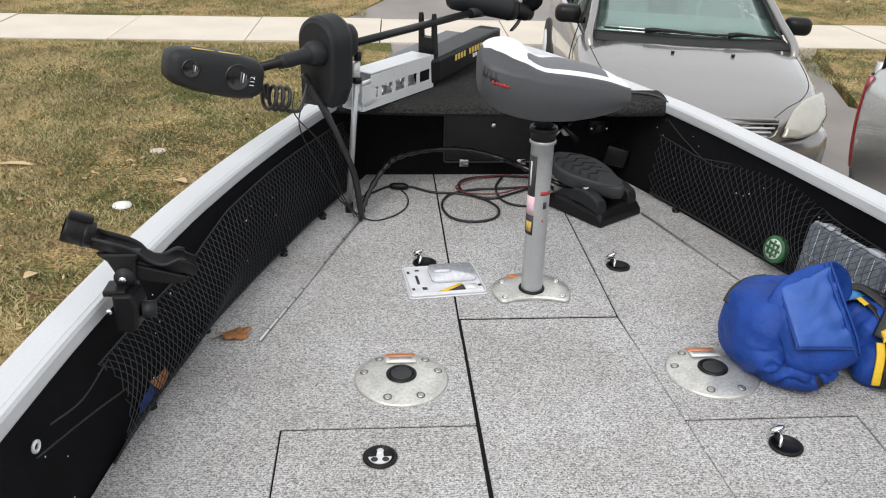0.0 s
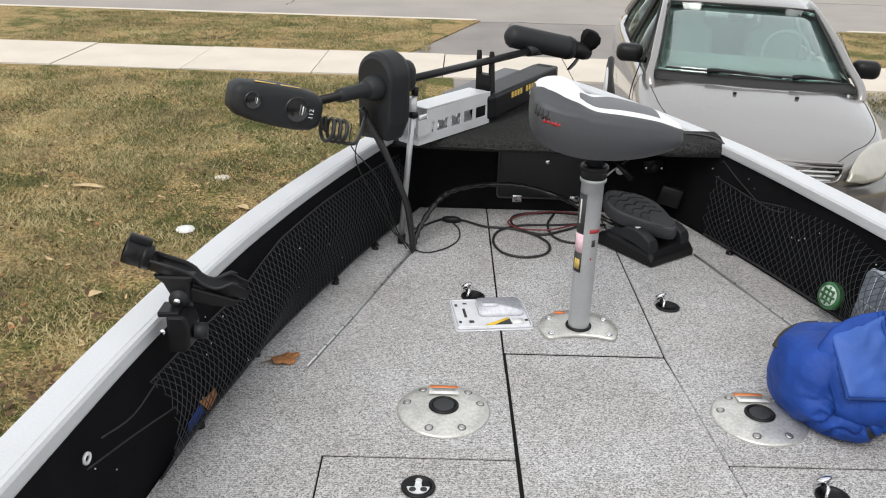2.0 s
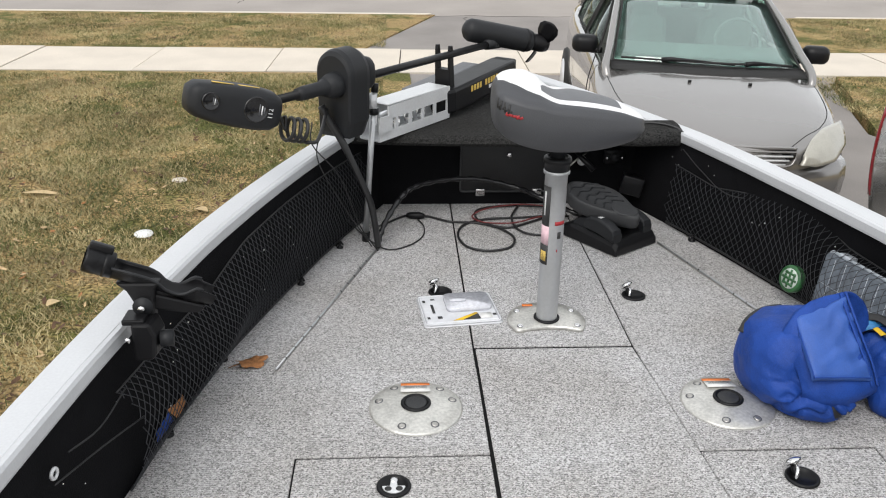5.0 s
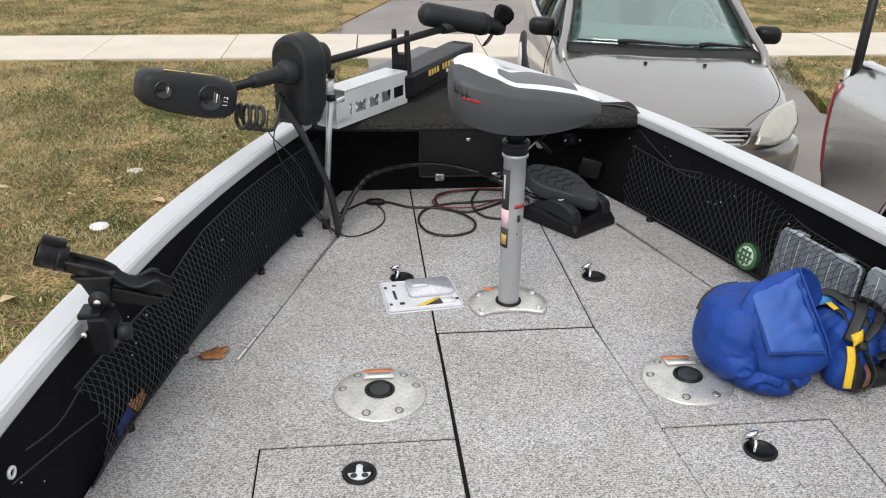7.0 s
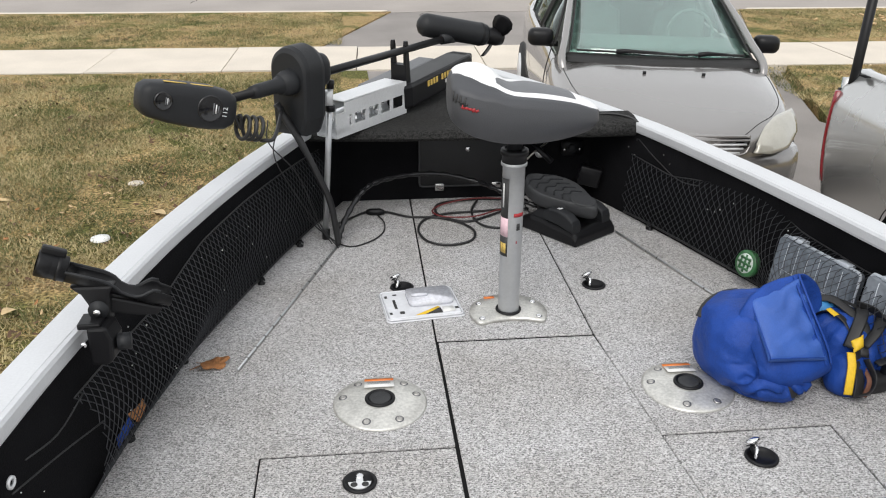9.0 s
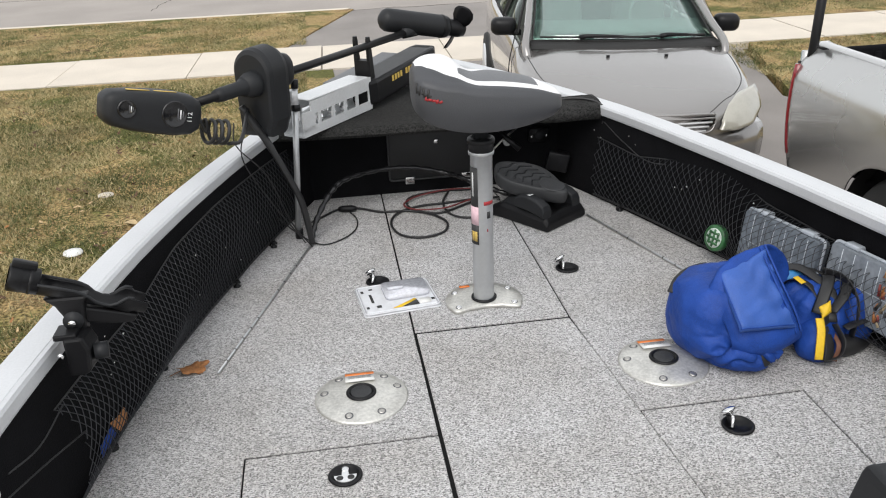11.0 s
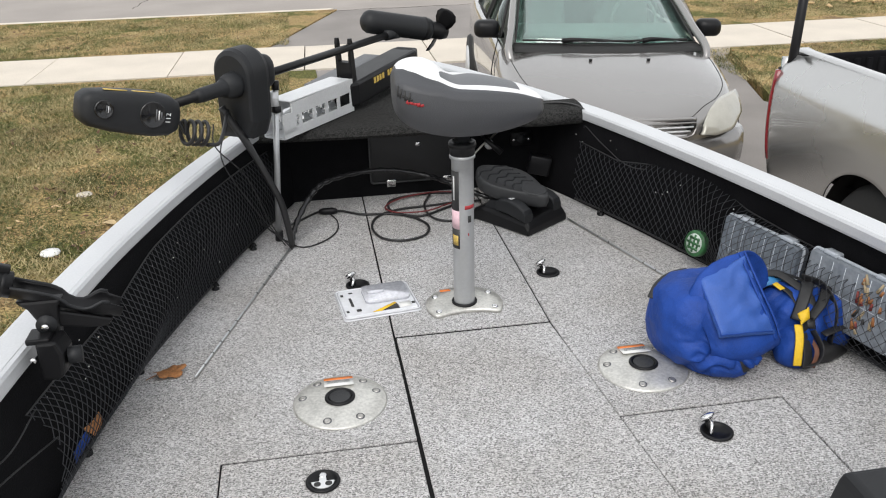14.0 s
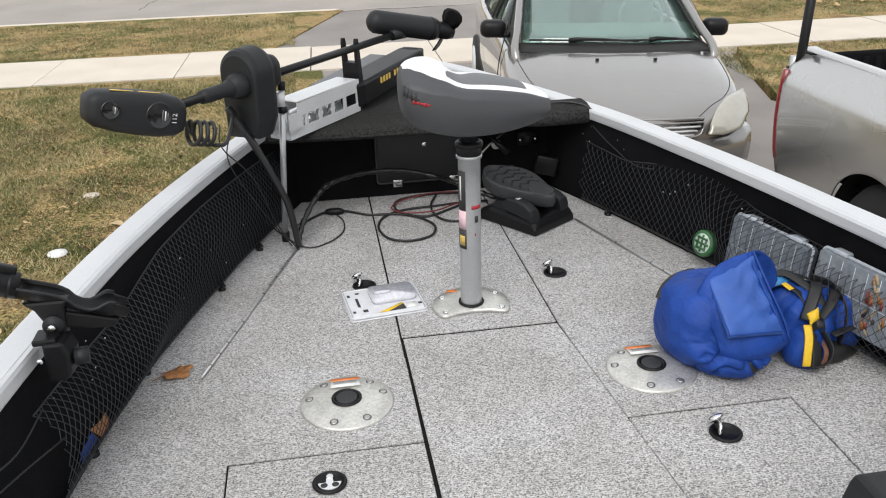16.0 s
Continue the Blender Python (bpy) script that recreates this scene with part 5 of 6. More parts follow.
net(-1, 1.45, 2.98, ((1.4, 1.7, 1.9, 2.15, 2.42, 3.0), (0.262, 0.245, 0.238, 0.285, 0.29, 0.27)), lambda y: 0.03 + 0.035 * math.exp(-((y - 1.8) / 0.35) ** 2), "black diamond-mesh net along the side wall", 0.023, 0.0012)
net(1, 1.35, 2.93, ((1.4, 1.7, 1.95, 2.15, 2.32, 2.46, 2.72, 3.0), (0.226, 0.228, 0.231, 0.245, 0.30, 0.28, 0.22, 0.245)), lambda y: 0.015 + 0.085 * math.exp(-((y - 1.86) / 0.40) ** 4), "black diamond-mesh net holding tackle boxes", 0.029, 0.0010)
for q in (((-1.0, 1.25, 0.27), (-0.98, 1.35, 0.25), (-0.965, 1.46, 0.262)), ((-1.01, 1.20, 0.24), (-0.985, 1.36, 0.20), (-0.95, 1.50, 0.17))):
    c = part("net_tie", tube(smooth_line(q, 4), 0.0018, 5), M_CORD)
    tagged(c, "thin black cord tying the net back", "cord")
c = part("net_tie", tube(smooth_line([(0.60, 2.92, 0.30), (0.64, 2.80, 0.25), (0.69, 2.66, 0.218), (0.77, 2.42, 0.285)], 6), 0.002, 5), M_CORD)
tagged(c, "thin black cord along the net's top", "cord")

# piano hinges of the side lockers
for side, (xa, ya), (xb, yb) in ((-1, (-0.503, 2.72), (-0.751, 1.937)), (1, (0.494, 2.755), (0.745, 1.93))):
    e = empty("piano_hinge", pose(xa, ya, 0))
    tagged(e, "thin bright steel hinge rod on the carpet", "hinge", group="piano hinges")
    v = Vector((xb - xa, yb - ya, 0))
    part("rod", tube([(0, 0, 0.006), (v.x, v.y, 0.006)], 0.0038, 10), M_POST, e)
    bm = box(v.length / 2, 0, 0.0012, v.length, 0.0065, 0.0024, m=pose(0, 0, 0, 0, 0, math.degrees(math.atan2(v.y, v.x))))
    part("leaf", bm, M_STEEL, e, smooth=False)
    for k in range(1, 14):
        p = v * (k / 14)
        part("knuckle", tube([p + Vector((0, 0, 0.006)) - v.normalized() * 0.003, p + Vector((0, 0, 0.006)) + v.normalized() * 0.003], 0.0040, 8), M_HINGE, e)

# ---- rod holder on the gunwale ----


def rod_holder():
    e = empty("rod_holder", pose(-0.955, 1.50, 0.372))
    inv = e.matrix_basis.inverted()
    tagged(e, "black plastic rod holder clamped to the gunwale", "rod holder")

    def put(name, bm, mat_=M_BLACK, label="", smooth=True, bevel=0.0):
        bmesh.ops.transform(bm, matrix=inv, verts=bm.verts)
        ob = part(name, bm, mat_, e, label, smooth)
        return soften(ob, bevel) if bevel else ob

    a, b = Vector((-1.032, 1.548, 0.503)), Vector((-0.815, 1.605, 0.400))
    M = axis_pose(a, b)
    n = (b - a).length
    # an open cradle: full ring at the end, a trough, then a dipped saddle
    down = (Vector((0, 0, -1)) - (b - a).normalized() * Vector((0, 0, -1)).dot((b - a).normalized())).normalized()
    lat = (b - a).normalized().cross(down)
    K = Matrix.Translation(a) @ Matrix(((b - a).normalized(), -lat, -down)).transposed().to_4x4()
    def section(x, r, th):
        """A slice of the cradle: an arc round the bottom, th degrees to each side."""
        ts = [radians(-th + 2 * th * k / 24) for k in range(25)]
        return [K @ Vector((x, q * math.sin(t), -q * math.cos(t))) for q, row in ((r, ts), (r - 0.0040, ts[::-1])) for t in row]

    shape = [(0.047, 0.0285, 98), (0.10, 0.0285, 98), (0.118, 0.029, 97), (0.130, 0.0295, 92), (0.142, 0.030, 84), (0.156, 0.0305, 66), (0.172, 0.031, 58), (0.186, 0.0315, 62), (0.197, 0.032, 78), (0.206, 0.033, 98), (0.213, 0.034, 110), (0.226, 0.034, 110), (0.230, 0.031, 106), (n + 0.008, 0.029, 100)]
    shape = [(x, 0.88 * r, th) for x, r, th in shape]
    put("cradle", loft([section(*q) for q in shape]), label="black moulded open rod cradle")
    for sd in (-1, 1):
        put("cradle_lip", tube([K @ Vector((x, sd * (r + 0.0005) * math.sin(radians(th)), -(r + 0.0005) * math.cos(radians(th)))) for x, r, th in shape[:12]], 0.0032, 7), M_MATTE, "rolled rim of the cradle")
    put("cradle_tube", lathe([(0.0250, 0.0), (0.0258, 0.004), (0.0258, 0.05), (0.0215, 0.052), (0.0215, 0.0)], 28, m=M))
    web = [(0.085, -0.024), (0.135, -0.030), (0.246, -0.026), (0.240, -0.046), (0.205, -0.056), (0.150, -0.064), (0.118, -0.060)]
    bm = bmesh.new()
    lo = [bm.verts.new(K @ Vector((x, -0.016, z))) for x, z in web]
    hi = [bm.verts.new(K @ Vector((x, 0.016, z))) for x, z in web]
    bm.faces.new(lo), bm.faces.new(hi[::-1])
    for i in range(len(web)):
        bm.faces.new((lo[i], lo[(i + 1) % len(web)], hi[(i + 1) % len(web)], hi[i]))
    put("cradle_web", bm, label="stiffening web under the cradle", smooth=False, bevel=0.005)
    put("cradle_rib", tube([K @ Vector((0.135, -0.0175, -0.052)), K @ Vector((0.235, -0.0175, -0.044))], 0.0022, 6))
    put("end_ring", lathe([(0.0215, -0.004), (0.0255, -0.004), (0.0266, 0.0), (0.0266, 0.020), (0.0250, 0.022)], 28, m=M), label="ribbed end ring")
    put("end_ring", lathe([(0.0260, 0.032), (0.0272, 0.034), (0.0272, 0.038), (0.0255, 0.040)], 28, m=M))
    put("lock_tab", box(0, 0, 0.02, 0.018, 0.016, 0.045, m=M @ Matrix.Translation((0, 0.030, 0))), bevel=0.003)
    neck = [[Vector((x, y, z)) for x, y in ((cx - hw, 1.548), (cx + hw, 1.548), (cx + hw, 1.578), (cx - hw, 1.578))] for z, cx, hw in ((0.365, -0.935, 0.018), (0.40, -0.935, 0.019), (0.43, -0.940, 0.028), (0.448, -0.945, 0.044))]
    put("neck", loft(neck), smooth=False, bevel=0.006)
    put("pivot_disc", tube([(-0.937, 1.540, 0.398), (-0.937, 1.582, 0.398)], 0.019, 20), M_MATTE)
    put("bolt", tube([(-0.937, 1.531, 0.398), (-0.937, 1.537, 0.398)], 0.007, 8), M_CHROME)
    put("clamp_top", box(-0.950, 1.535, 0.379, 0.044, 0.050, 0.012), smooth=False, bevel=0.003)
    put("clamp_body", loft([[(-0.955, 1.505, z), (-0.912 + q, 1.505, z), (-0.905 + q, 1.56, z), (-0.95, 1.565, z)] for z, q in ((0.295, -0.012), (0.305, 0.0), (0.35, 0.004), (0.378, -0.006))]), smooth=False, bevel=0.006)
    put("clamp_knob", tube([(-0.905, 1.528, 0.335), (-0.880, 1.532, 0.335)], 0.017, 18), M_MATTE)
    put("screw", tube([(-0.957, 1.487, 0.352), (-0.957, 1.492, 0.352)], 0.006, 8), M_CHROME)
    return e


rod_holder()

# ---- blue bag ----


def blob(center, radii, power=2.3, folds=0.012, seed=0.0, turn=0.0, nu=56, nv=34, floor=0.0, drape=0.0):
    bm = bmesh.new()
    R = Matrix.Rotation(radians(turn), 3, "Z")
    rings = []
    for j in range(1, nv):
        th = math.pi * j / nv
        ring = []
        for i in range(nu):
            ph = 2 * math.pi * i / nu
            d = Vector((math.sin(th) * math.cos(ph), math.sin(th) * math.sin(ph), math.cos(th)))
            k = (abs(d.x) ** power + abs(d.y) ** power + abs(d.z) ** power) ** (-1 / power)
            p = R @ Vector((d.x * k * radii[0], d.y * k * radii[1], d.z * k * radii[2]))
            q = (Vector(center) + p) * 9 + Vector((seed, seed, 0))
            fold = noise.noise(Vector((q.x * 1.0, q.y * 1.0, q.z * 0.6))) * 1.1 + 0.7 * (0.5 - abs(noise.noise(Vector((q.x * 1.6 + 5, q.y * 1.6, q.z * 1.2))))) + 0.35 * noise.noise(q * 3)
            p += d * folds * fold
            if drape:
                run = math.sin(6 * ph + 2.5 * noise.noise(Vector((q.x * 0.5, q.y * 0.5, q.z * 0.5 + seed))) + 2 * th)
                p += d * drape * math.sin(th) * (abs(run) ** 0.5 * (1 if run > 0 else -0.4))
            v = Vector(center) + p
            v.z = max(v.z, floor + 0.002)
            ring.append(v)
        rings.append(ring)
    return loft(rings)


def patch(corners, bulge, nu=14, nv=12, ripple=0.004, seed=0.0):
    """A padded four-cornered panel."""
    a, b, c, d = (Vector(p) for p in corners)
    n = ((b - a).cross(d - a)).normalized()
    if n.z < 0:
        n = -n
    rings = []
    for j in range(nv):
        v = j / (nv - 1)
        ring = []
        for i in range(nu):
            u = i / (nu - 1)
            p = a.lerp(b, u).lerp(d.lerp(c, u), v)
            p += n * (bulge * (math.sin(math.pi * u) * math.sin(math.pi * v)) ** 0.6 + ripple * noise.noise(p * 14 + Vector((seed, 0, 0))))
            ring.append(p)
        rings.append(ring)
    return loft(rings, closed=False, cap=False)


def blue_bag():
    e = empty("blue_bag", pose(0.60, 1.78, 0))
    inv = e.matrix_basis.inverted()
    tagged(e, "crumpled blue nylon bag with black and yellow straps", "bag")

    def put(name, bm, mat_, label="", thick=0.0):
        bmesh.ops.transform(bm, matrix=inv, verts=bm.verts)
        ob = part(name, bm, mat_, e, label)
        if thick:
            ob.modifiers.new("thick", "SOLIDIFY").thickness = thick
        return ob

    BC, BR = Vector((0.545, 1.800, 0.106)), (0.132, 0.118, 0.118)

    def on_body(az, el, k=1.03):
        """A place on the body's skin."""
        d = Vector((math.cos(radians(el)) * math.cos(radians(az)), math.cos(radians(el)) * math.sin(radians(az)), math.sin(radians(el))))
        s = (abs(d.x) ** 2.3 + abs(d.y) ** 2.3 + abs(d.z) ** 2.3) ** (-1 / 2.3)
        return BC + Vector((d.x * BR[0], d.y * BR[1], d.z * BR[2])) * s * k

    bm = blob(BC, BR, 2.45, 0.009, 1.0, 0, 170, 100, drape=0.003)
    for vt in bm.verts:
        low = max(0.0, 0.125 - vt.co.z)
        near = max(0.0, min(1.0, (1.80 - vt.co.y) / 0.10))
        vt.co.y -= low * 0.75 * near * (1 - low * 3.0)
        vt.co.x += low * 0.35 * near
        # creases gather towards the neck and the deck
        c = vt.co
        flow = Vector((c.x * 9 + c.z * 5, c.y * 7, c.z * 13 - c.x * 4))
        k = near * min(1.0, max(0.0, (c.x - 0.42) / 0.08)) * min(1.0, low * 16 + 0.1)
        crease = max(0.0, 1 - 7 * abs(noise.noise(flow))) + 0.6 * max(0.0, 1 - 6 * abs(noise.noise(flow * 1.9 + Vector((3, 1, 7)))))
        out = (c - BC).normalized()
        vt.co -= out * 0.024 * k * crease - out * 0.018 * k * noise.noise(flow * 0.8 + Vector((9, 0, 0)))
        vt.co.z = max(0.003, vt.co.z)
    put("body", bm, M_BLUE, "large rounded blue body with creases")
    put("strap", tube(smooth_line([(0.590, 1.672, 0.085), (0.598, 1.652, 0.055), (0.604, 1.645, 0.032)], 5), 0.013, 8, flat=0.35), M_CORD, "black webbing tab at the hem")
    # the neck: its mouth gapes away from the body
    near_lip = [(0.649, 1.800, 0.285), (0.653, 1.765, 0.256), (0.666, 1.720, 0.206), (0.686, 1.685, 0.150), (0.697, 1.665, 0.105)]
    far_lip = [(0.706, 1.685, 0.070), (0.728, 1.750, 0.075), (0.745, 1.810, 0.120), (0.748, 1.840, 0.178), (0.735, 1.842, 0.220), (0.700, 1.832, 0.262)]
    lip = smooth_line(near_lip + far_lip + near_lip[:1], 5)[:-1]
    back = Vector((-0.933, -0.22, -0.16))
    mouth = Vector((0.70, 1.76, 0.18))
    rings = []
    for q, k in ((0.0, 1.0), (0.012, 1.005), (0.03, 1.01), (0.06, 1.03), (0.10, 1.03), (0.15, 0.92), (0.20, 0.65)):
        rings.append([mouth + (p - mouth) * k + back * q + Vector((0, 0, 0.006 * noise.noise(p * 22 + Vector((q * 30, 0, 0))))) for p in lip])
    put("collar", loft(rings, cap=False), M_BLUE, "open blue neck of the bag", 0.004)
    for q in (0.001, 0.016):
        put("hem", tube([p + back * q + Vector((-0.002, -0.004, 0.003)) for p in smooth_line(near_lip, 6)], 0.0032, 8, flat=0.6), M_BLUE, "stitched drawstring hem")
    # flat pocket sewn on the neck; its lighter blue is painted sheen
    c00, c10, c01, c11 = Vector((0.508, 1.760, 0.232)), Vector((0.645, 1.790, 0.274)), Vector((0.520, 1.640, 0.136)), Vector((0.680, 1.664, 0.118))
    un = (c10 - c00).cross(c01 - c00).normalized()
    un = un if un.z > 0 else -un
    rings = []
    for j in range(34):
        bb = -1 + 2 * j / 33
        ring = []
        for i in range(38):
            aa = -1 + 2 * i / 37
            u, v = (aa + 1) / 2, (bb + 1) / 2
            p = c00 * (1 - u) * (1 - v) + c10 * u * (1 - v) + c01 * (1 - u) * v + c11 * u * v
            edge = 1 - max(0, -aa) ** 16 - abs(bb) ** 18 * (1 if bb > 0 else 0.6)
            h = 0.006 + 0.011 * max(-0.4, edge) * (1 - 0.8 * max(0, aa)) + 0.006 * (1 - aa * aa) * (1 - bb * bb)
            h += 0.0034 * math.sin(22 * v + 9 * u + 3 * noise.noise(Vector((u * 3, v * 3, 0)))) * u + 0.004 * noise.noise(Vector((aa * 2, bb * 2, 4)))
            ring.append(p + un * h)
        rings.append(ring)
    put("pocket", loft(rings, closed=False, cap=False), M_BLUE2, "padded blue pocket with its sheen put into a lighter colour", 0.003)
    put("pocket_seam", tube([rings[j][1] for j in range(1, 33)], 0.0016, 5), M_BLUE, "stitched seam")
    put("pocket_seam", tube([rings[32][i] for i in range(1, 37)], 0.0016, 5), M_BLUE, "stitched seam")
    put("side_body", blob((0.815, 1.795, 0.082), (0.105, 0.085, 0.085), 2.3, 0.020, 3.0, 5, 90, 44, drape=0.009), M_BLUE, "smaller blue side of the bag")
    put("side_body", blob((0.775, 1.705, 0.050), (0.048, 0.048, 0.055), 2.2, 0.014, 9.0), M_BLUE)
    put("side_body", blob((0.895, 1.765, 0.080), (0.045, 0.06, 0.082), 2.8, 0.014, 4.0), M_BLUE)
    # added black lump that paints the shadow under the bag
    put("under_shadow_blob", blob((0.83, 1.735, 0.02), (0.10, 0.05, 0.025), 2.2, 0.01, 2.0), M_CORD, "flat black lump standing for the shadow below the bag")
    put("inner_lining", blob((0.775, 1.85, 0.145), (0.040, 0.03, 0.035), 2.2, 0.010, 5.0), material("pale_blue_lining", (0.03, 0.20, 0.45), 0.6), "paler blue lining")

    def strap(points, width, mat_=M_CORD, label="black webbing strap"):
        put("strap", tube(smooth_line(points, 6), width * 1.25, 8, flat=0.14), mat_, label)

    strap([(0.725, 1.86, 0.08), (0.735, 1.83, 0.15), (0.75, 1.80, 0.178), (0.775, 1.76, 0.165), (0.785, 1.71, 0.118), (0.775, 1.665, 0.05)], 0.011)
    strap([(0.715, 1.86, 0.10), (0.735, 1.865, 0.165), (0.77, 1.845, 0.19), (0.80, 1.80, 0.178), (0.82, 1.75, 0.155), (0.80, 1.70, 0.10)], 0.010)
    strap([(0.80, 1.71, 0.125), (0.845, 1.735, 0.155), (0.885, 1.79, 0.172), (0.90, 1.84, 0.15)], 0.011)
    strap([(0.83, 1.69, 0.085), (0.885, 1.70, 0.095), (0.935, 1.72, 0.09), (0.945, 1.77, 0.085)], 0.010)
    strap([on_body(az, el, 1.035) for az, el in ((165, 26), (150, 38), (132, 47), (112, 52), (95, 54))], 0.007)
    strap([(0.80, 1.69, 0.075), (0.795, 1.652, 0.06), (0.785, 1.645, 0.02)], 0.005, material("brown_strap", (0.12, 0.05, 0.03), 0.7), "thin brown strap")
    strap([(0.758, 1.692, 0.120), (0.752, 1.668, 0.095), (0.745, 1.652, 0.055), (0.744, 1.648, 0.028)], 0.0085, M_YELLOW, "yellow webbing loop")
    strap([(0.745, 1.80, 0.185), (0.755, 1.775, 0.178)], 0.008, M_YELLOW, "yellow webbing loop")
    strap([(0.735, 1.87, 0.15), (0.79, 1.84, 0.185), (0.85, 1.82, 0.165), (0.90, 1.80, 0.12)], 0.009)
    strap([(0.755, 1.70, 0.13), (0.80, 1.745, 0.178), (0.83, 1.79, 0.182), (0.85, 1.84, 0.15)], 0.012)
    strap([(0.86, 1.70, 0.05), (0.875, 1.72, 0.13), (0.865, 1.77, 0.178), (0.84, 1.83, 0.178)], 0.010)
    strap([(0.765, 1.68, 0.10), (0.772, 1.655, 0.06), (0.768, 1.645, 0.02)], 0.012)
    strap([(0.76, 1.66, 0.02), (0.79, 1.64, 0.035), (0.815, 1.665, 0.06), (0.80, 1.69, 0.10)], 0.008)
    put("buckle", patch([(0.760, 1.705, 0.145), (0.795, 1.715, 0.155), (0.79, 1.695, 0.132), (0.762, 1.685, 0.122)], 0.010), M_YELLOW, "yellow plastic buckle", 0.008)
    return e


blue_bag()

# ---- tackle boxes and spool behind the net ----


def tackle_box(m, wd, ht, label, contents):
    e = empty("tackle_box", m)
    tagged(e, label, "tackle box", group="tackle boxes")
    shell = part("shell", prism(rounded(wd, ht, 0.012, 4), -0.022, 0.022), M_BOXPALE if contents == 2 else M_FROST, e, "translucent plastic shell", smooth=False)
    soften(shell, 0.004)
    rim = part("lid_rim", tube([(x, y, 0.004) for x, y in rounded(wd + 0.006, ht + 0.006, 0.014, 4)], 0.0045, 6, closed=True), M_BOXEDGE, e, "raised pale lid rim")
    for x in (-wd * 0.3, wd * 0.3):
        lt = part("latch", box(x, ht / 2 + 0.006, 0, 0.045, 0.012, 0.03), M_BOXEDGE, e)
        soften(lt, 0.003)
    for k in range(1, 7):
        part("divider", box(-wd / 2 + wd * k / 7, 0, 0, 0.0015, ht * 0.92, 0.0455), M_BOXEDGE, e)
    part("divider", box(0, 0, 0, wd * 0.94, 0.0015, 0.0455), M_BOXEDGE, e)
    if contents == 2:
        rnd = random.Random(4)
        cols = [material("lure_red", (0.20, 0.03, 0.025), 0.5), material("lure_orange", (0.30, 0.12, 0.04), 0.5), material("lure_cream", (0.34, 0.27, 0.17), 0.6), M_INK]
        for k in range(26):
            x, y = -0.02 + rnd.uniform(-0.035, 0.035), rnd.uniform(-ht * 0.42, ht * 0.42)
            part("lure", tube([(x + 0.09, y, 0.0225), (x + 0.09 + rnd.uniform(-0.012, 0.012), y + rnd.uniform(0.012, 0.03), 0.0225)], [0.005, 0.003], 6), rnd.choice(cols), e)
    return e


tackle_box(pose(0.842, 2.045, 0.130, 82, 0, -75), 0.285, 0.180, "frosted grey tackle box leaning behind the net", 0)
tackle_box(pose(0.916, 1.725, 0.160, 84, 0, -77), 0.28, 0.17, "clear tackle box of colourful lures behind the net", 2)
M_SPOOL = material("pale_green_plastic", (0.46, 0.52, 0.47), 0.35, vary=0.3, scale=40)
spool = empty("line_spool", pose(0.760, 2.275, 0.090, 76, 0, -70))
tagged(spool, "round green fishing line spool behind the net", "spool")
part("disc", lathe([(0.0, -0.012), (0.039, -0.012), (0.042, -0.008), (0.042, 0.008), (0.039, 0.012), (0.0, 0.012)], 32), M_GREEN, spool)
part("face", lathe([(0.031, 0.0122), (0.030, 0.0135), (0.0, 0.0135)], 28), M_SPOOL, spool, "pale printed face")
for k in range(3):
    part("print", box(-0.016 + 0.016 * k, 0, 0.0138, 0.008, 0.056 - 0.014 * abs(k - 1), 0.0008), M_GREEN, spool)
    part("print", box(0, -0.016 + 0.016 * k, 0.0142, 0.056 - 0.014 * abs(k - 1), 0.007, 0.0008), M_GREEN, spool)

# ---- loose things on the deck ----
M_MILKY = material("milky_plastic", (0.62, 0.63, 0.68), 0.22, vary=0.12, scale=60, coat=0.4)
pk = empty("plastic_package", pose(-0.251, 2.262, 0.0, 0, 0, 7))
tagged(pk, "clear plastic blister package lying on the carpet", "package")
card = part("card", prism(rounded(0.232, 0.190, 0.012, 4), 0.001, 0.0025), M_PACK, pk, "clear backing sheet")
tray = part("tray", prism(rounded(0.215, 0.170, 0.010, 4), 0.003, 0.011), M_PACK, pk, "clear shallow tray", smooth=False)
soften(tray, 0.004)
part("blister", prism(rounded(0.135, 0.10, 0.018, 4), 0.0112, 0.024), M_MILKY, pk, "milky clear raised blister", m=pose(0.03, 0.022, 0))
part("blister", prism(rounded(0.05, 0.02, 0.008, 4), 0.0242, 0.030), M_MILKY, pk, m=pose(0.0, 0.022, 0))
part("insert", prism([(-0.10, -0.075), (0.09, -0.075), (0.09, 0.075), (-0.10, 0.075)], 0.0028, 0.0034), material("insert_card", (0.62, 0.63, 0.66), 0.5), pk, "pale printed insert")
part("rim", tube([(x, y, 0.008) for x, y in rounded(0.222, 0.178, 0.012, 4)], 0.003, 6, closed=True), M_PACK, pk)
part("yellow_print", prism([(-0.03, -0.078), (0.045, -0.035), (0.05, -0.043), (0.0, -0.078)], 0.0115, 0.0121), M_YELLOW, pk, "yellow printed stripe")
part("black_print", prism([(0.0, -0.077), (0.05, -0.045), (0.052, -0.077)], 0.0116, 0.0122), M_INK, pk, "black printed corner")
part("white_print", box(0.072, -0.058, 0.0119, 0.036, 0.032, 0.0006), M_WHITE, pk)
for x, y, a, b in ((-0.098, 0.05, 0.008, 0.014), (-0.098, -0.055, 0.008, 0.012), (-0.078, 0.0, 0.008, 0.055), (-0.065, -0.055, 0.014, 0.014), (-0.07, 0.06, 0.012, 0.008), (0.098, -0.055, 0.010, 0.012)):
    part("print_bar", box(x, y, 0.0119, a, b, 0.0006), M_INK, pk, "dark print")

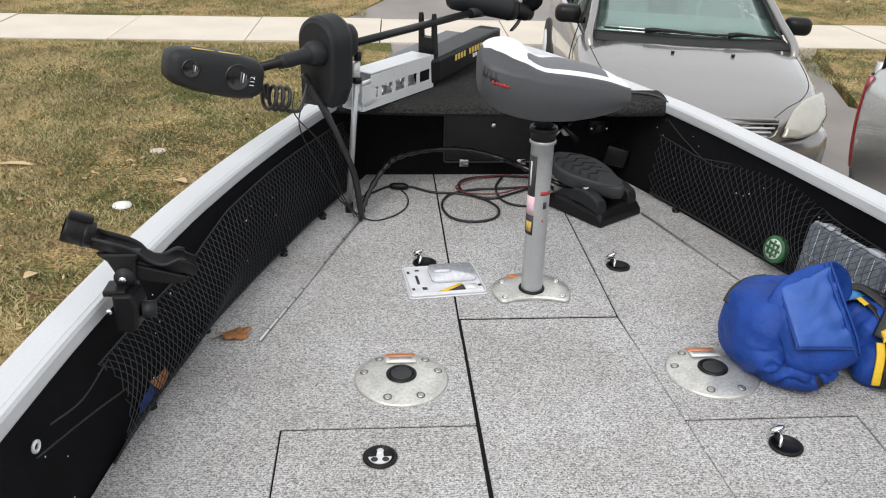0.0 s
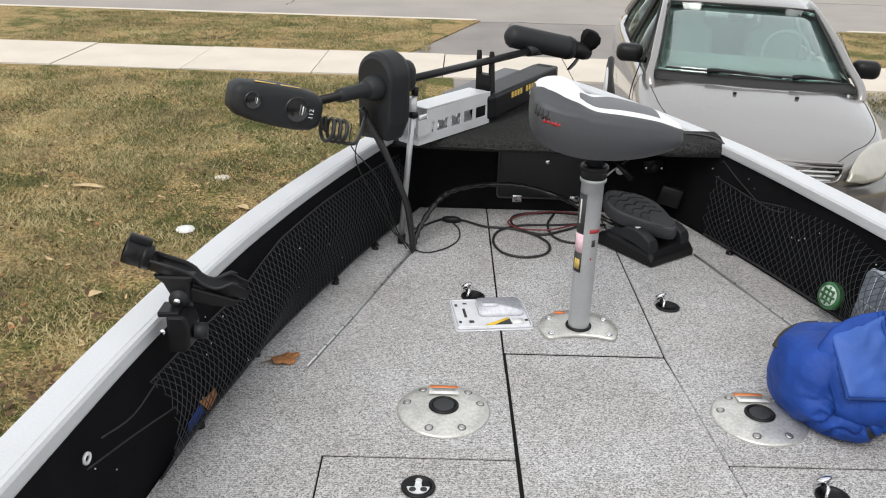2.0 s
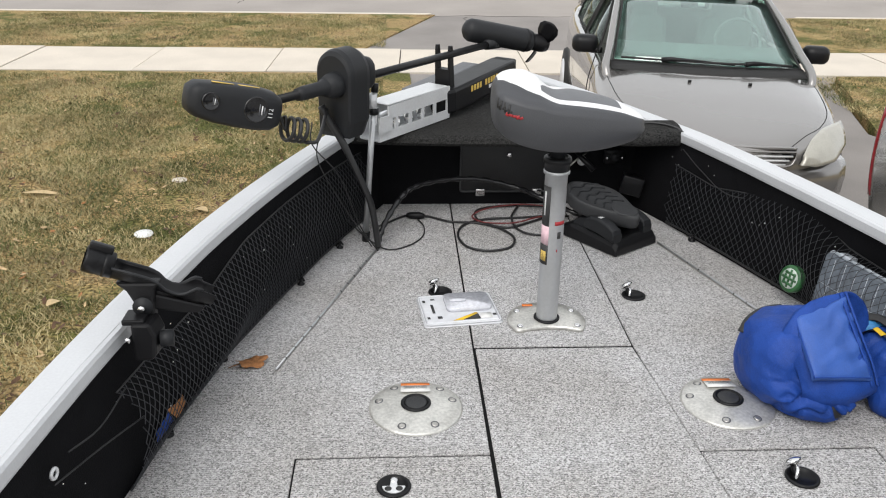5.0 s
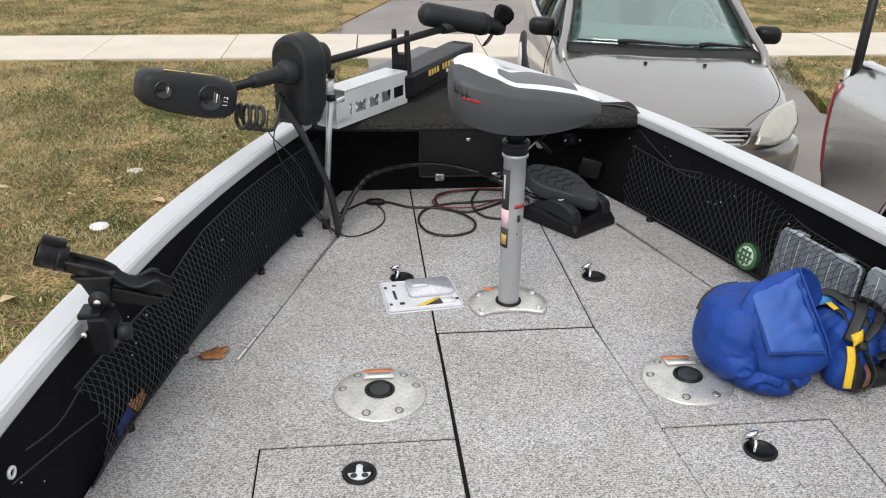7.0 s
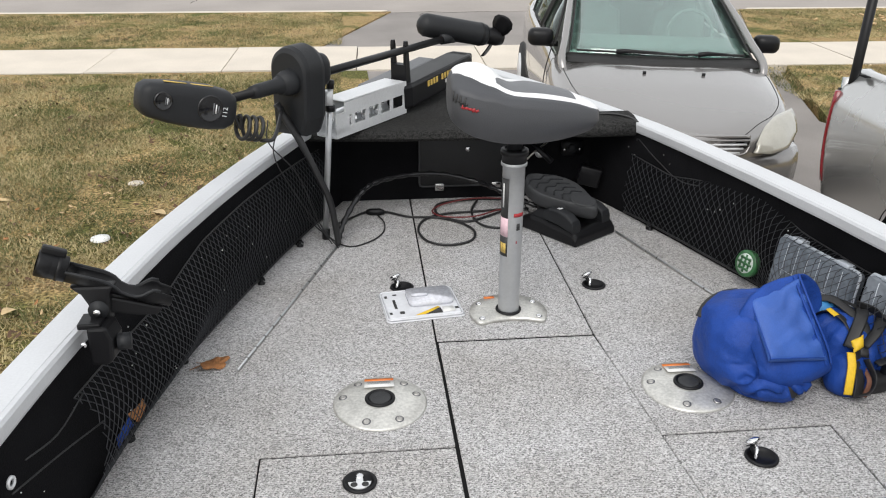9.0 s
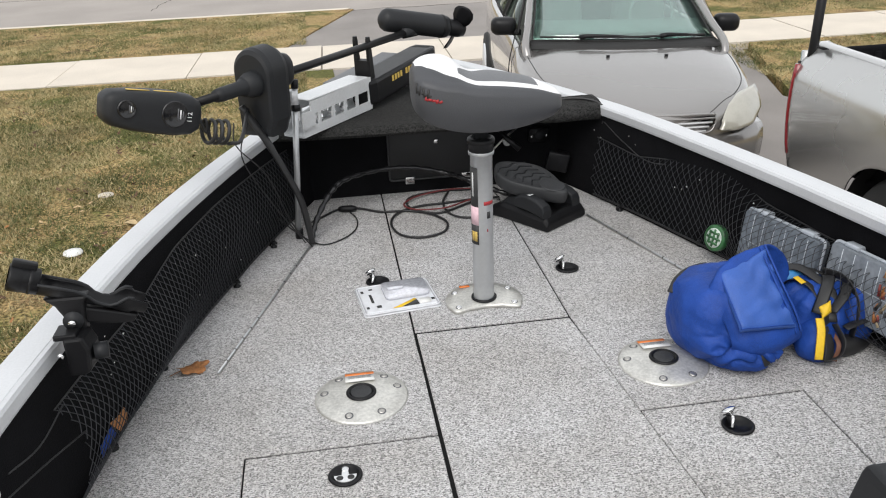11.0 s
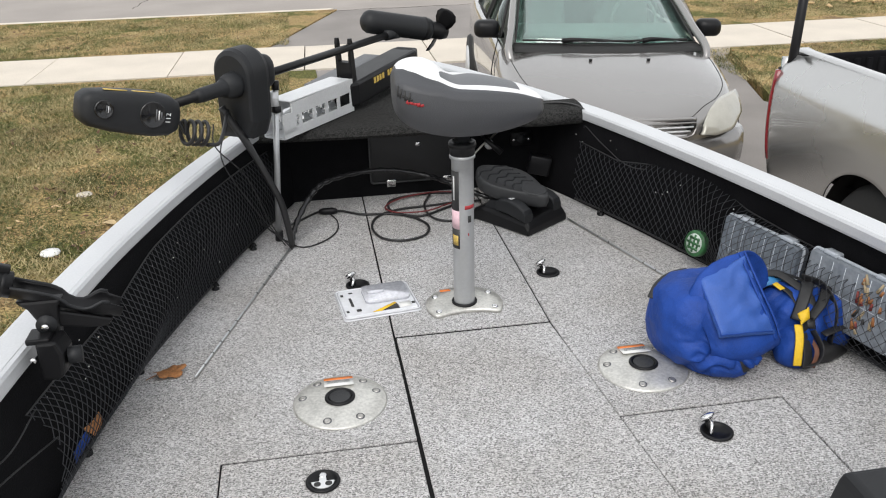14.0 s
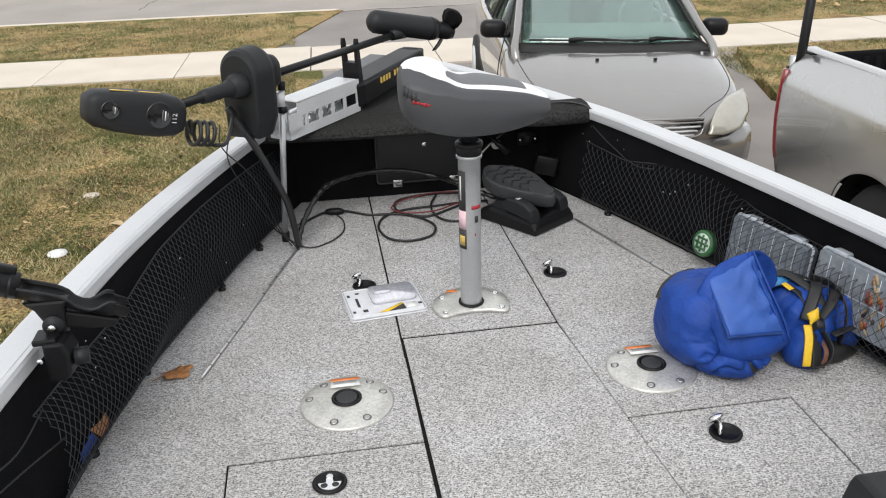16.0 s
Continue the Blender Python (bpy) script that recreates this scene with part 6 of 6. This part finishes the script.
leaf_bm = bmesh.new()
inner = []
outer = []
for k in range(28):
    a = 2 * math.pi * k / 28
    lobe = 1 + 0.16 * math.sin(5 * a + 0.6) + 0.07 * math.sin(9 * a + 2)
    for r, row in ((0.5, inner), (1.0, outer)):
        q = r * (lobe if r == 1.0 else 1)
        row.append(leaf_bm.verts.new((0.038 * q * math.cos(a), 0.027 * q * math.sin(a), 0.004 + 0.010 * r * r * (0.6 + 0.6 * math.sin(2 * a + 1)) + 0.002 * math.sin(7 * a))))
cv = leaf_bm.verts.new((0, 0, 0.005))
for k in range(28):
    j = (k + 1) % 28
    leaf_bm.faces.new((inner[k], inner[j], cv))
    leaf_bm.faces.new((outer[k], outer[j], inner[j], inner[k]))
tube([(-0.03, 0, 0.009), (-0.062, -0.006, 0.003)], 0.0012, 5, bm=leaf_bm)
lf = part("fallen_leaf", leaf_bm, M_LEAF, m=pose(-0.817, 1.972, 0.001, 0, 0, 15))
lf.modifiers.new("thick", "SOLIDIFY").thickness = 0.0008
tagged(lf, "curled dry orange-brown leaf on the carpet", "leaf")

# cables on the deck
def cable(name, points, r, mat_, label):
    ob = part(name, tube(smooth_line(points, 8), r, 8), mat_)
    return tagged(ob, label, "cable")


cable("cable", [(-0.51, 2.80, 0.05), (-0.47, 2.95, 0.008), (-0.395, 3.03, 0.006), (-0.32, 3.02, 0.006), (-0.24, 2.965, 0.006), (-0.14, 2.95, 0.006), (-0.03, 2.90, 0.006), (0.06, 2.95, 0.006), (0.14, 3.0, 0.008), (0.22, 3.0, 0.01)], 0.0045, M_CORD, "black cable running over the carpet")
cable("cable", [(0.16, 3.02, 0.006), (0.03, 3.00, 0.006), (-0.10, 2.985, 0.006), (-0.185, 2.93, 0.006), (-0.215, 2.83, 0.006), (-0.19, 2.73, 0.006), (-0.12, 2.69, 0.006), (-0.04, 2.72, 0.006), (-0.015, 2.80, 0.007), (-0.05, 2.88, 0.008), (-0.13, 2.97, 0.01), (-0.12, 3.08, 0.008), (0.0, 3.13, 0.006), (0.15, 3.12, 0.006)], 0.0045, M_CORD, "looped black cable on the carpet")
cable("red_cable", [(0.18, 3.10, 0.012), (0.05, 3.125, 0.012), (-0.08, 3.085, 0.012), (-0.15, 3.0, 0.014), (-0.11, 2.935, 0.014), (0.0, 2.93, 0.013), (0.10, 2.99, 0.012), (0.2, 3.02, 0.012)], 0.003, M_RED, "thin red wire beside the cable")
cable("cable", [(0.04, 3.12, 0.008), (0.0, 3.0, 0.008), (0.01, 2.88, 0.007), (0.07, 2.83, 0.006), (0.17, 2.84, 0.006)], 0.0042, M_CORD, "black cable running behind the post")
cable("thin_cable", [(-0.36, 3.0, 0.006), (-0.335, 2.92, 0.004), (-0.345, 2.82, 0.004), (-0.40, 2.74, 0.004), (-0.47, 2.715, 0.004), (-0.54, 2.80, 0.01), (-0.62, 2.88, 0.06), (-0.66, 2.80, 0.20)], 0.0025, M_CORD, "thin black cable on the carpet")
s = smooth_line([(-0.50, 2.74, 0.02), (-0.475, 2.80, 0.07), (-0.42, 2.90, 0.125), (-0.36, 2.97, 0.145), (-0.235, 3.06, 0.139), (-0.103, 3.09, 0.127), (0.027, 3.09, 0.094), (0.10, 3.02, 0.085), (0.2, 2.97, 0.05), (0.28, 2.93, 0.03)], 8)
ob = part("cable_sleeve", tube(s, [0.0095 + 0.0022 * math.sin(i * 1.9) for i in range(len(s))], 10), M_GLOSS)
tagged(ob, "bunched black cable sleeve arching over the deck", "cable")
ic = part("inline_switch", lathe([(0.0, -0.036), (0.008, -0.034), (0.013, -0.018), (0.0135, 0.018), (0.008, 0.034), (0.0, 0.036)], 14), M_BLACK, m=pose(-0.365, 3.008, 0.0135, 0, 90, -6))
tagged(ic, "small black inline connector on the cable", "connector")

# clutter under the bow deck
def small(name, bm, mat_, label, category, bevel=0.0, m=None):
    ob = tagged(part(name, bm, mat_, m=m), label, category)
    return soften(ob, bevel) if bevel else ob


small("socket_box", box(0, 0, 0, 0.085, 0.05, 0.075), M_BLACK, "small black box on the front panel", "socket", 0.006, pose(0.475, 3.09, 0.105, 0, 12, -12))
pl = empty("power_socket", pose(0.415, 3.155, 0.20, 90))
tagged(pl, "black power socket plate with bright screws", "socket")
part("plate", prism(rounded(0.085, 0.06, 0.01, 3), 0, 0.008), M_BLACK, pl)
for x in (-0.03, 0.03):
    part("screw", lathe([(0.006, 0.008), (0.005, 0.011), (0.0, 0.011)], 10), M_CHROME, pl, m=pose(x, -0.005, 0))
part("cap", lathe([(0.018, 0.006), (0.018, 0.016), (0.0, 0.018)], 16), M_MATTE, pl)
small("hanging_tag", lathe([(0.0, 0), (0.019, 0), (0.019, 0.003), (0.0, 0.003)], 20), M_SILVER, "round pale metal disc hanging under bow", "disc", m=pose(0.285, 3.145, 0.185, 80, 20, 0))
small("bracket_bar", tube([(0.24, 3.12, 0.245), (0.27, 3.09, 0.215), (0.315, 3.06, 0.175)], [0.006, 0.01, 0.013], 8), M_BLACK, "black bracket under the bow deck", "bracket")
small("bracket_bar", tube([(0.33, 3.13, 0.25), (0.25, 3.1, 0.20), (0.19, 3.08, 0.15)], 0.004, 6), M_STEEL, "thin metal stay under the bow deck", "stay")
small("black_rope", tube(smooth_line([(0.42, 3.02, 0.365), (0.50, 2.99, 0.378), (0.57, 2.955, 0.372), (0.605, 2.925, 0.345), (0.60, 2.93, 0.29)], 6), 0.004, 6), M_CORD, "thin black rope over the bow corner", "rope")
# corner pads where the bow deck meets the gunwale
small("corner_pad", loft([[(x, f, 0.305), (x, f - 0.012, 0.335), (x, f + 0.0, 0.364), (x, f + 0.05, 0.374), (x, f + 0.13, 0.372), (x, f + 0.13, 0.305)] for x, f in ((0.36, 2.955), (0.38, 2.93), (0.45, 2.925), (0.53, 2.93), (0.585, 2.93), (0.60, 2.94))]), M_DARKCARPET, "dark carpeted corner pad by the gunwale", "pad", 0.01)
# black console in the near corner
cb = part("console", loft([[(0.42, 0.2, z), (1.02, 0.2, z), (1.02, 1.035 - q, z), (0.43 + q, 1.035 - q, z)] for z, q in ((0.0, -0.03), (0.22, 0.0), (0.236, 0.004), (0.242, 0.012))]), M_MATTE, smooth=False)
soften(cb, 0.012, 3)
tagged(cb, "dark grey console box standing on the deck", "console")
# litter caught in the net, eyelet on the wall
small("blue_wrapper", patch([(-0.968, 1.60, 0.055), (-0.955, 1.67, 0.06), (-0.95, 1.675, 0.035), (-0.965, 1.595, 0.03)], 0.006), M_BLUE, "crumpled blue wrapper caught in the net", "wrapper")
small("dry_leaves", patch([(-0.960, 1.68, 0.06), (-0.945, 1.76, 0.05), (-0.94, 1.77, 0.025), (-0.953, 1.69, 0.03)], 0.006, ripple=0.02), M_LEAF, "dry leaves caught in the net", "leaves")
ey = small("eyelet", tube([(0.009 * math.cos(a), 0.0, 0.009 * math.sin(a)) for a in np.linspace(0, 2 * math.pi, 14, endpoint=False)], 0.0035, 6, closed=True), M_SILVER, "small pale eyelet screwed to the liner", "eyelet", m=pose(-1.012, 1.21, 0.256, 0, 0, 80))
rnd = random.Random(3)
lint = bmesh.new()
for k in range(90):
    x, y = rnd.uniform(-0.9, 0.6), rnd.uniform(1.2, 3.0)
    if abs(x) < w(y) - 0.05:
        bmesh.ops.create_cube(lint, size=rnd.uniform(0.0015, 0.004), matrix=pose(x, y, 0.002, rnd.uniform(0, 90), 20, rnd.uniform(0, 90)))
for k in range(60):
    y = rnd.uniform(1.0, 3.0)
    sd = -1 if rnd.random() < 0.6 else 1
    bmesh.ops.create_cube(lint, size=rnd.uniform(0.0015, 0.0035), matrix=pose(sd * (w(y) - 0.006), y, rnd.uniform(0.02, 0.3), 30, 20, 10))
tagged(part("lint", lint, M_WHITE), "pale lint specks on carpet and liner", "lint", kind="stuff")

# ---- on the lawn ----
lid = empty("lawn_disc", pose(-2.10, 5.24, GZ))
tagged(lid, "small white round disc lying in the lawn", "disc")
part("disc", lathe([(0.062, 0.012), (0.058, 0.024), (0.02, 0.028), (0.0, 0.028)], 24), M_WHITE, lid)
lid2 = empty("lawn_disc", pose(-2.12, 6.33, GZ))
tagged(lid2, "pale tan round disc lying in the lawn", "disc")
part("disc", lathe([(0.058, 0.008), (0.055, 0.016), (0.0, 0.018)], 24), M_CONCRETE, lid2)


def scatter_blades(name, count, regions, label, seed, tall=0.045):
    rs = np.random.RandomState(seed)
    pick = rs.choice(len(regions), count, p=(0.25, 0.42, 0.16, 0.08, 0.09))
    reg = np.array(regions)[pick]
    x, y = reg[:, 0] + (reg[:, 1] - reg[:, 0]) * rs.rand(count), reg[:, 2] + (reg[:, 3] - reg[:, 2]) * rs.rand(count)
    y = y + (pick == 0) * rs.normal(0, 0.45, count)

    # tufts: blades thin out over bare patches
    tuft = np.sin(3.1 * x + 1.7 * np.sin(2.3 * y + seed)) * np.sin(2.7 * y + 1.9 * np.sin(1.9 * x + 2 * seed)) + 0.7 * np.sin(9.0 * x + 3 * np.sin(5 * y)) * np.sin(8.0 * y + 2 * np.sin(6 * x + seed))
    keep = rs.rand(count) < 0.42 + 0.5 * tuft
    x, y = x[keep], y[keep]
    count = len(x)
    a, q, h = rs.rand(count) * 2 * np.pi, rs.rand(count) * 2 * np.pi, tall * (0.3 + 0.8 * rs.rand(count))
    lean, b = 0.2 + 1.6 * rs.rand(count), 0.0022 + 0.0038 * rs.rand(count)
    v = np.empty((count, 3, 3))
    v[:, 0] = np.stack([x - b * np.cos(a), y - b * np.sin(a), np.full(count, GZ - 0.004)], 1)
    v[:, 1] = np.stack([x + b * np.cos(a), y + b * np.sin(a), np.full(count, GZ - 0.004)], 1)
    v[:, 2] = np.stack([x + lean * h * np.cos(q), y + lean * h * np.sin(q), GZ + h * 0.8], 1)
    me = bpy.data.meshes.new(name)
    me.from_pydata(v.reshape(-1, 3).tolist(), [], np.arange(count * 3).reshape(-1, 3).tolist())
    me.materials.append(M_BLADE if seed % 2 else M_BLADE2)
    return tagged(new(name, me), label, "grass", kind="stuff")


M_BLADE2 = material("green_blade", (0.07, 0.09, 0.025), 0.85, vary=0.4, scale=1.2, fine=40, color2=(0.17, 0.18, 0.06))
REG = [(-4.2, -1.25, 2.6, 6.0), (-5.5, -0.6, 6.0, 10.2), (-6.5, -0.6, 12.0, 14.9), (4.3, 8.0, 8.0, 10.1), (6.0, 9.0, 12.0, 14.8)]
scatter_blades("dry_grass", 380000, REG, "dry straw-coloured grass blades of the lawn", 11)
scatter_blades("green_grass", 260000, REG, "dull green grass blades of the lawn", 12)
rs = np.random.RandomState(5)
M_LEAFPALE = material("pale_dry_leaf", (0.48, 0.34, 0.19), 0.85, vary=0.35, scale=20, fine=120)
M_LEAFDARK = material("dark_rotten_leaf", (0.10, 0.055, 0.03), 0.9, vary=0.4, scale=20, fine=120)
for leaf_mat, count, big, words in ((M_LEAF, 260, 0.017, "scattered dry brown leaves on the lawn"), (M_LEAFPALE, 260, 0.018, "scattered pale tan leaves on the lawn"), (M_LEAFDARK, 900, 0.022, "dark rotten leaf scraps on the lawn")):
    lb = bmesh.new()
    spots = [(rs.uniform(*REG[k % 2][:2]), rs.uniform(*REG[k % 2][2:])) for k in range(40)]
    for k in range(count):
        if k % 3 == 0:
            x0, x1, y0, y1 = REG[rs.randint(5)]
            x, y = rs.uniform(x0, x1), rs.uniform(y0, y1)
        else:
            sx, sy = spots[rs.randint(len(spots))]
            x, y = min(-0.6, rs.normal(sx, 0.16)), min(10.1, rs.normal(sy, 0.16))
        r = rs.uniform(0.006, big)
        m = pose(x, y, GZ + 0.024, rs.uniform(-35, 35), rs.uniform(-35, 35), rs.uniform(0, 360))
        lb.faces.new([lb.verts.new(m @ Vector((r * c * 1.5, r * s * rs.uniform(0.6, 1.1), 0.3 * r * q))) for c, s, q in ((1, 0, 1), (0.4, 0.7, 0), (-0.5, 0.6, 0.4), (-1, 0, 1), (-0.4, -0.7, 0.2), (0.5, -0.6, 0.6))])
    tagged(part("leaf_litter", lb, leaf_mat), words, "leaves", kind="stuff")
for x, y, a, ln in ((-3.19, 6.0, 10, 0.30), (-2.34, 4.19, 60, 0.10), (-1.75, 5.6, 140, 0.16)):
    bm = loft([[(ln * u, 0.035 * math.sin(math.pi * u) * s, 0.03 + 0.02 * math.sin(3 * u)) for s in (-1, 0, 1)] for u in np.linspace(0.03, 0.97, 8)], closed=False, cap=False)
    ob = part("large_dry_leaf", bm, material("tan_leaf", (0.50, 0.37, 0.20), 0.8, vary=0.3, fine=90), m=pose(x, y, GZ, 0, 8, a))
    tagged(ob, "long curled tan dry leaf on the lawn", "leaf", group="large dry leaves")

rs = np.random.RandomState(8)
chips = bmesh.new()
for k in range(80):
    x, y = rs.normal(8.7, 0.5), rs.normal(13.5, 0.3)
    bmesh.ops.create_cube(chips, size=1, matrix=pose(x, y, GZ + 0.03, rs.uniform(-30, 30), rs.uniform(-30, 30), rs.uniform(0, 180)) @ Matrix.Diagonal((rs.uniform(0.04, 0.13), rs.uniform(0.02, 0.06), 0.015, 1)))
tagged(part("wood_chips", chips, material("pale_wood", (0.55, 0.38, 0.20), 0.8, vary=0.25)), "pale wood chips scattered on the verge", "wood chips", kind="stuff")
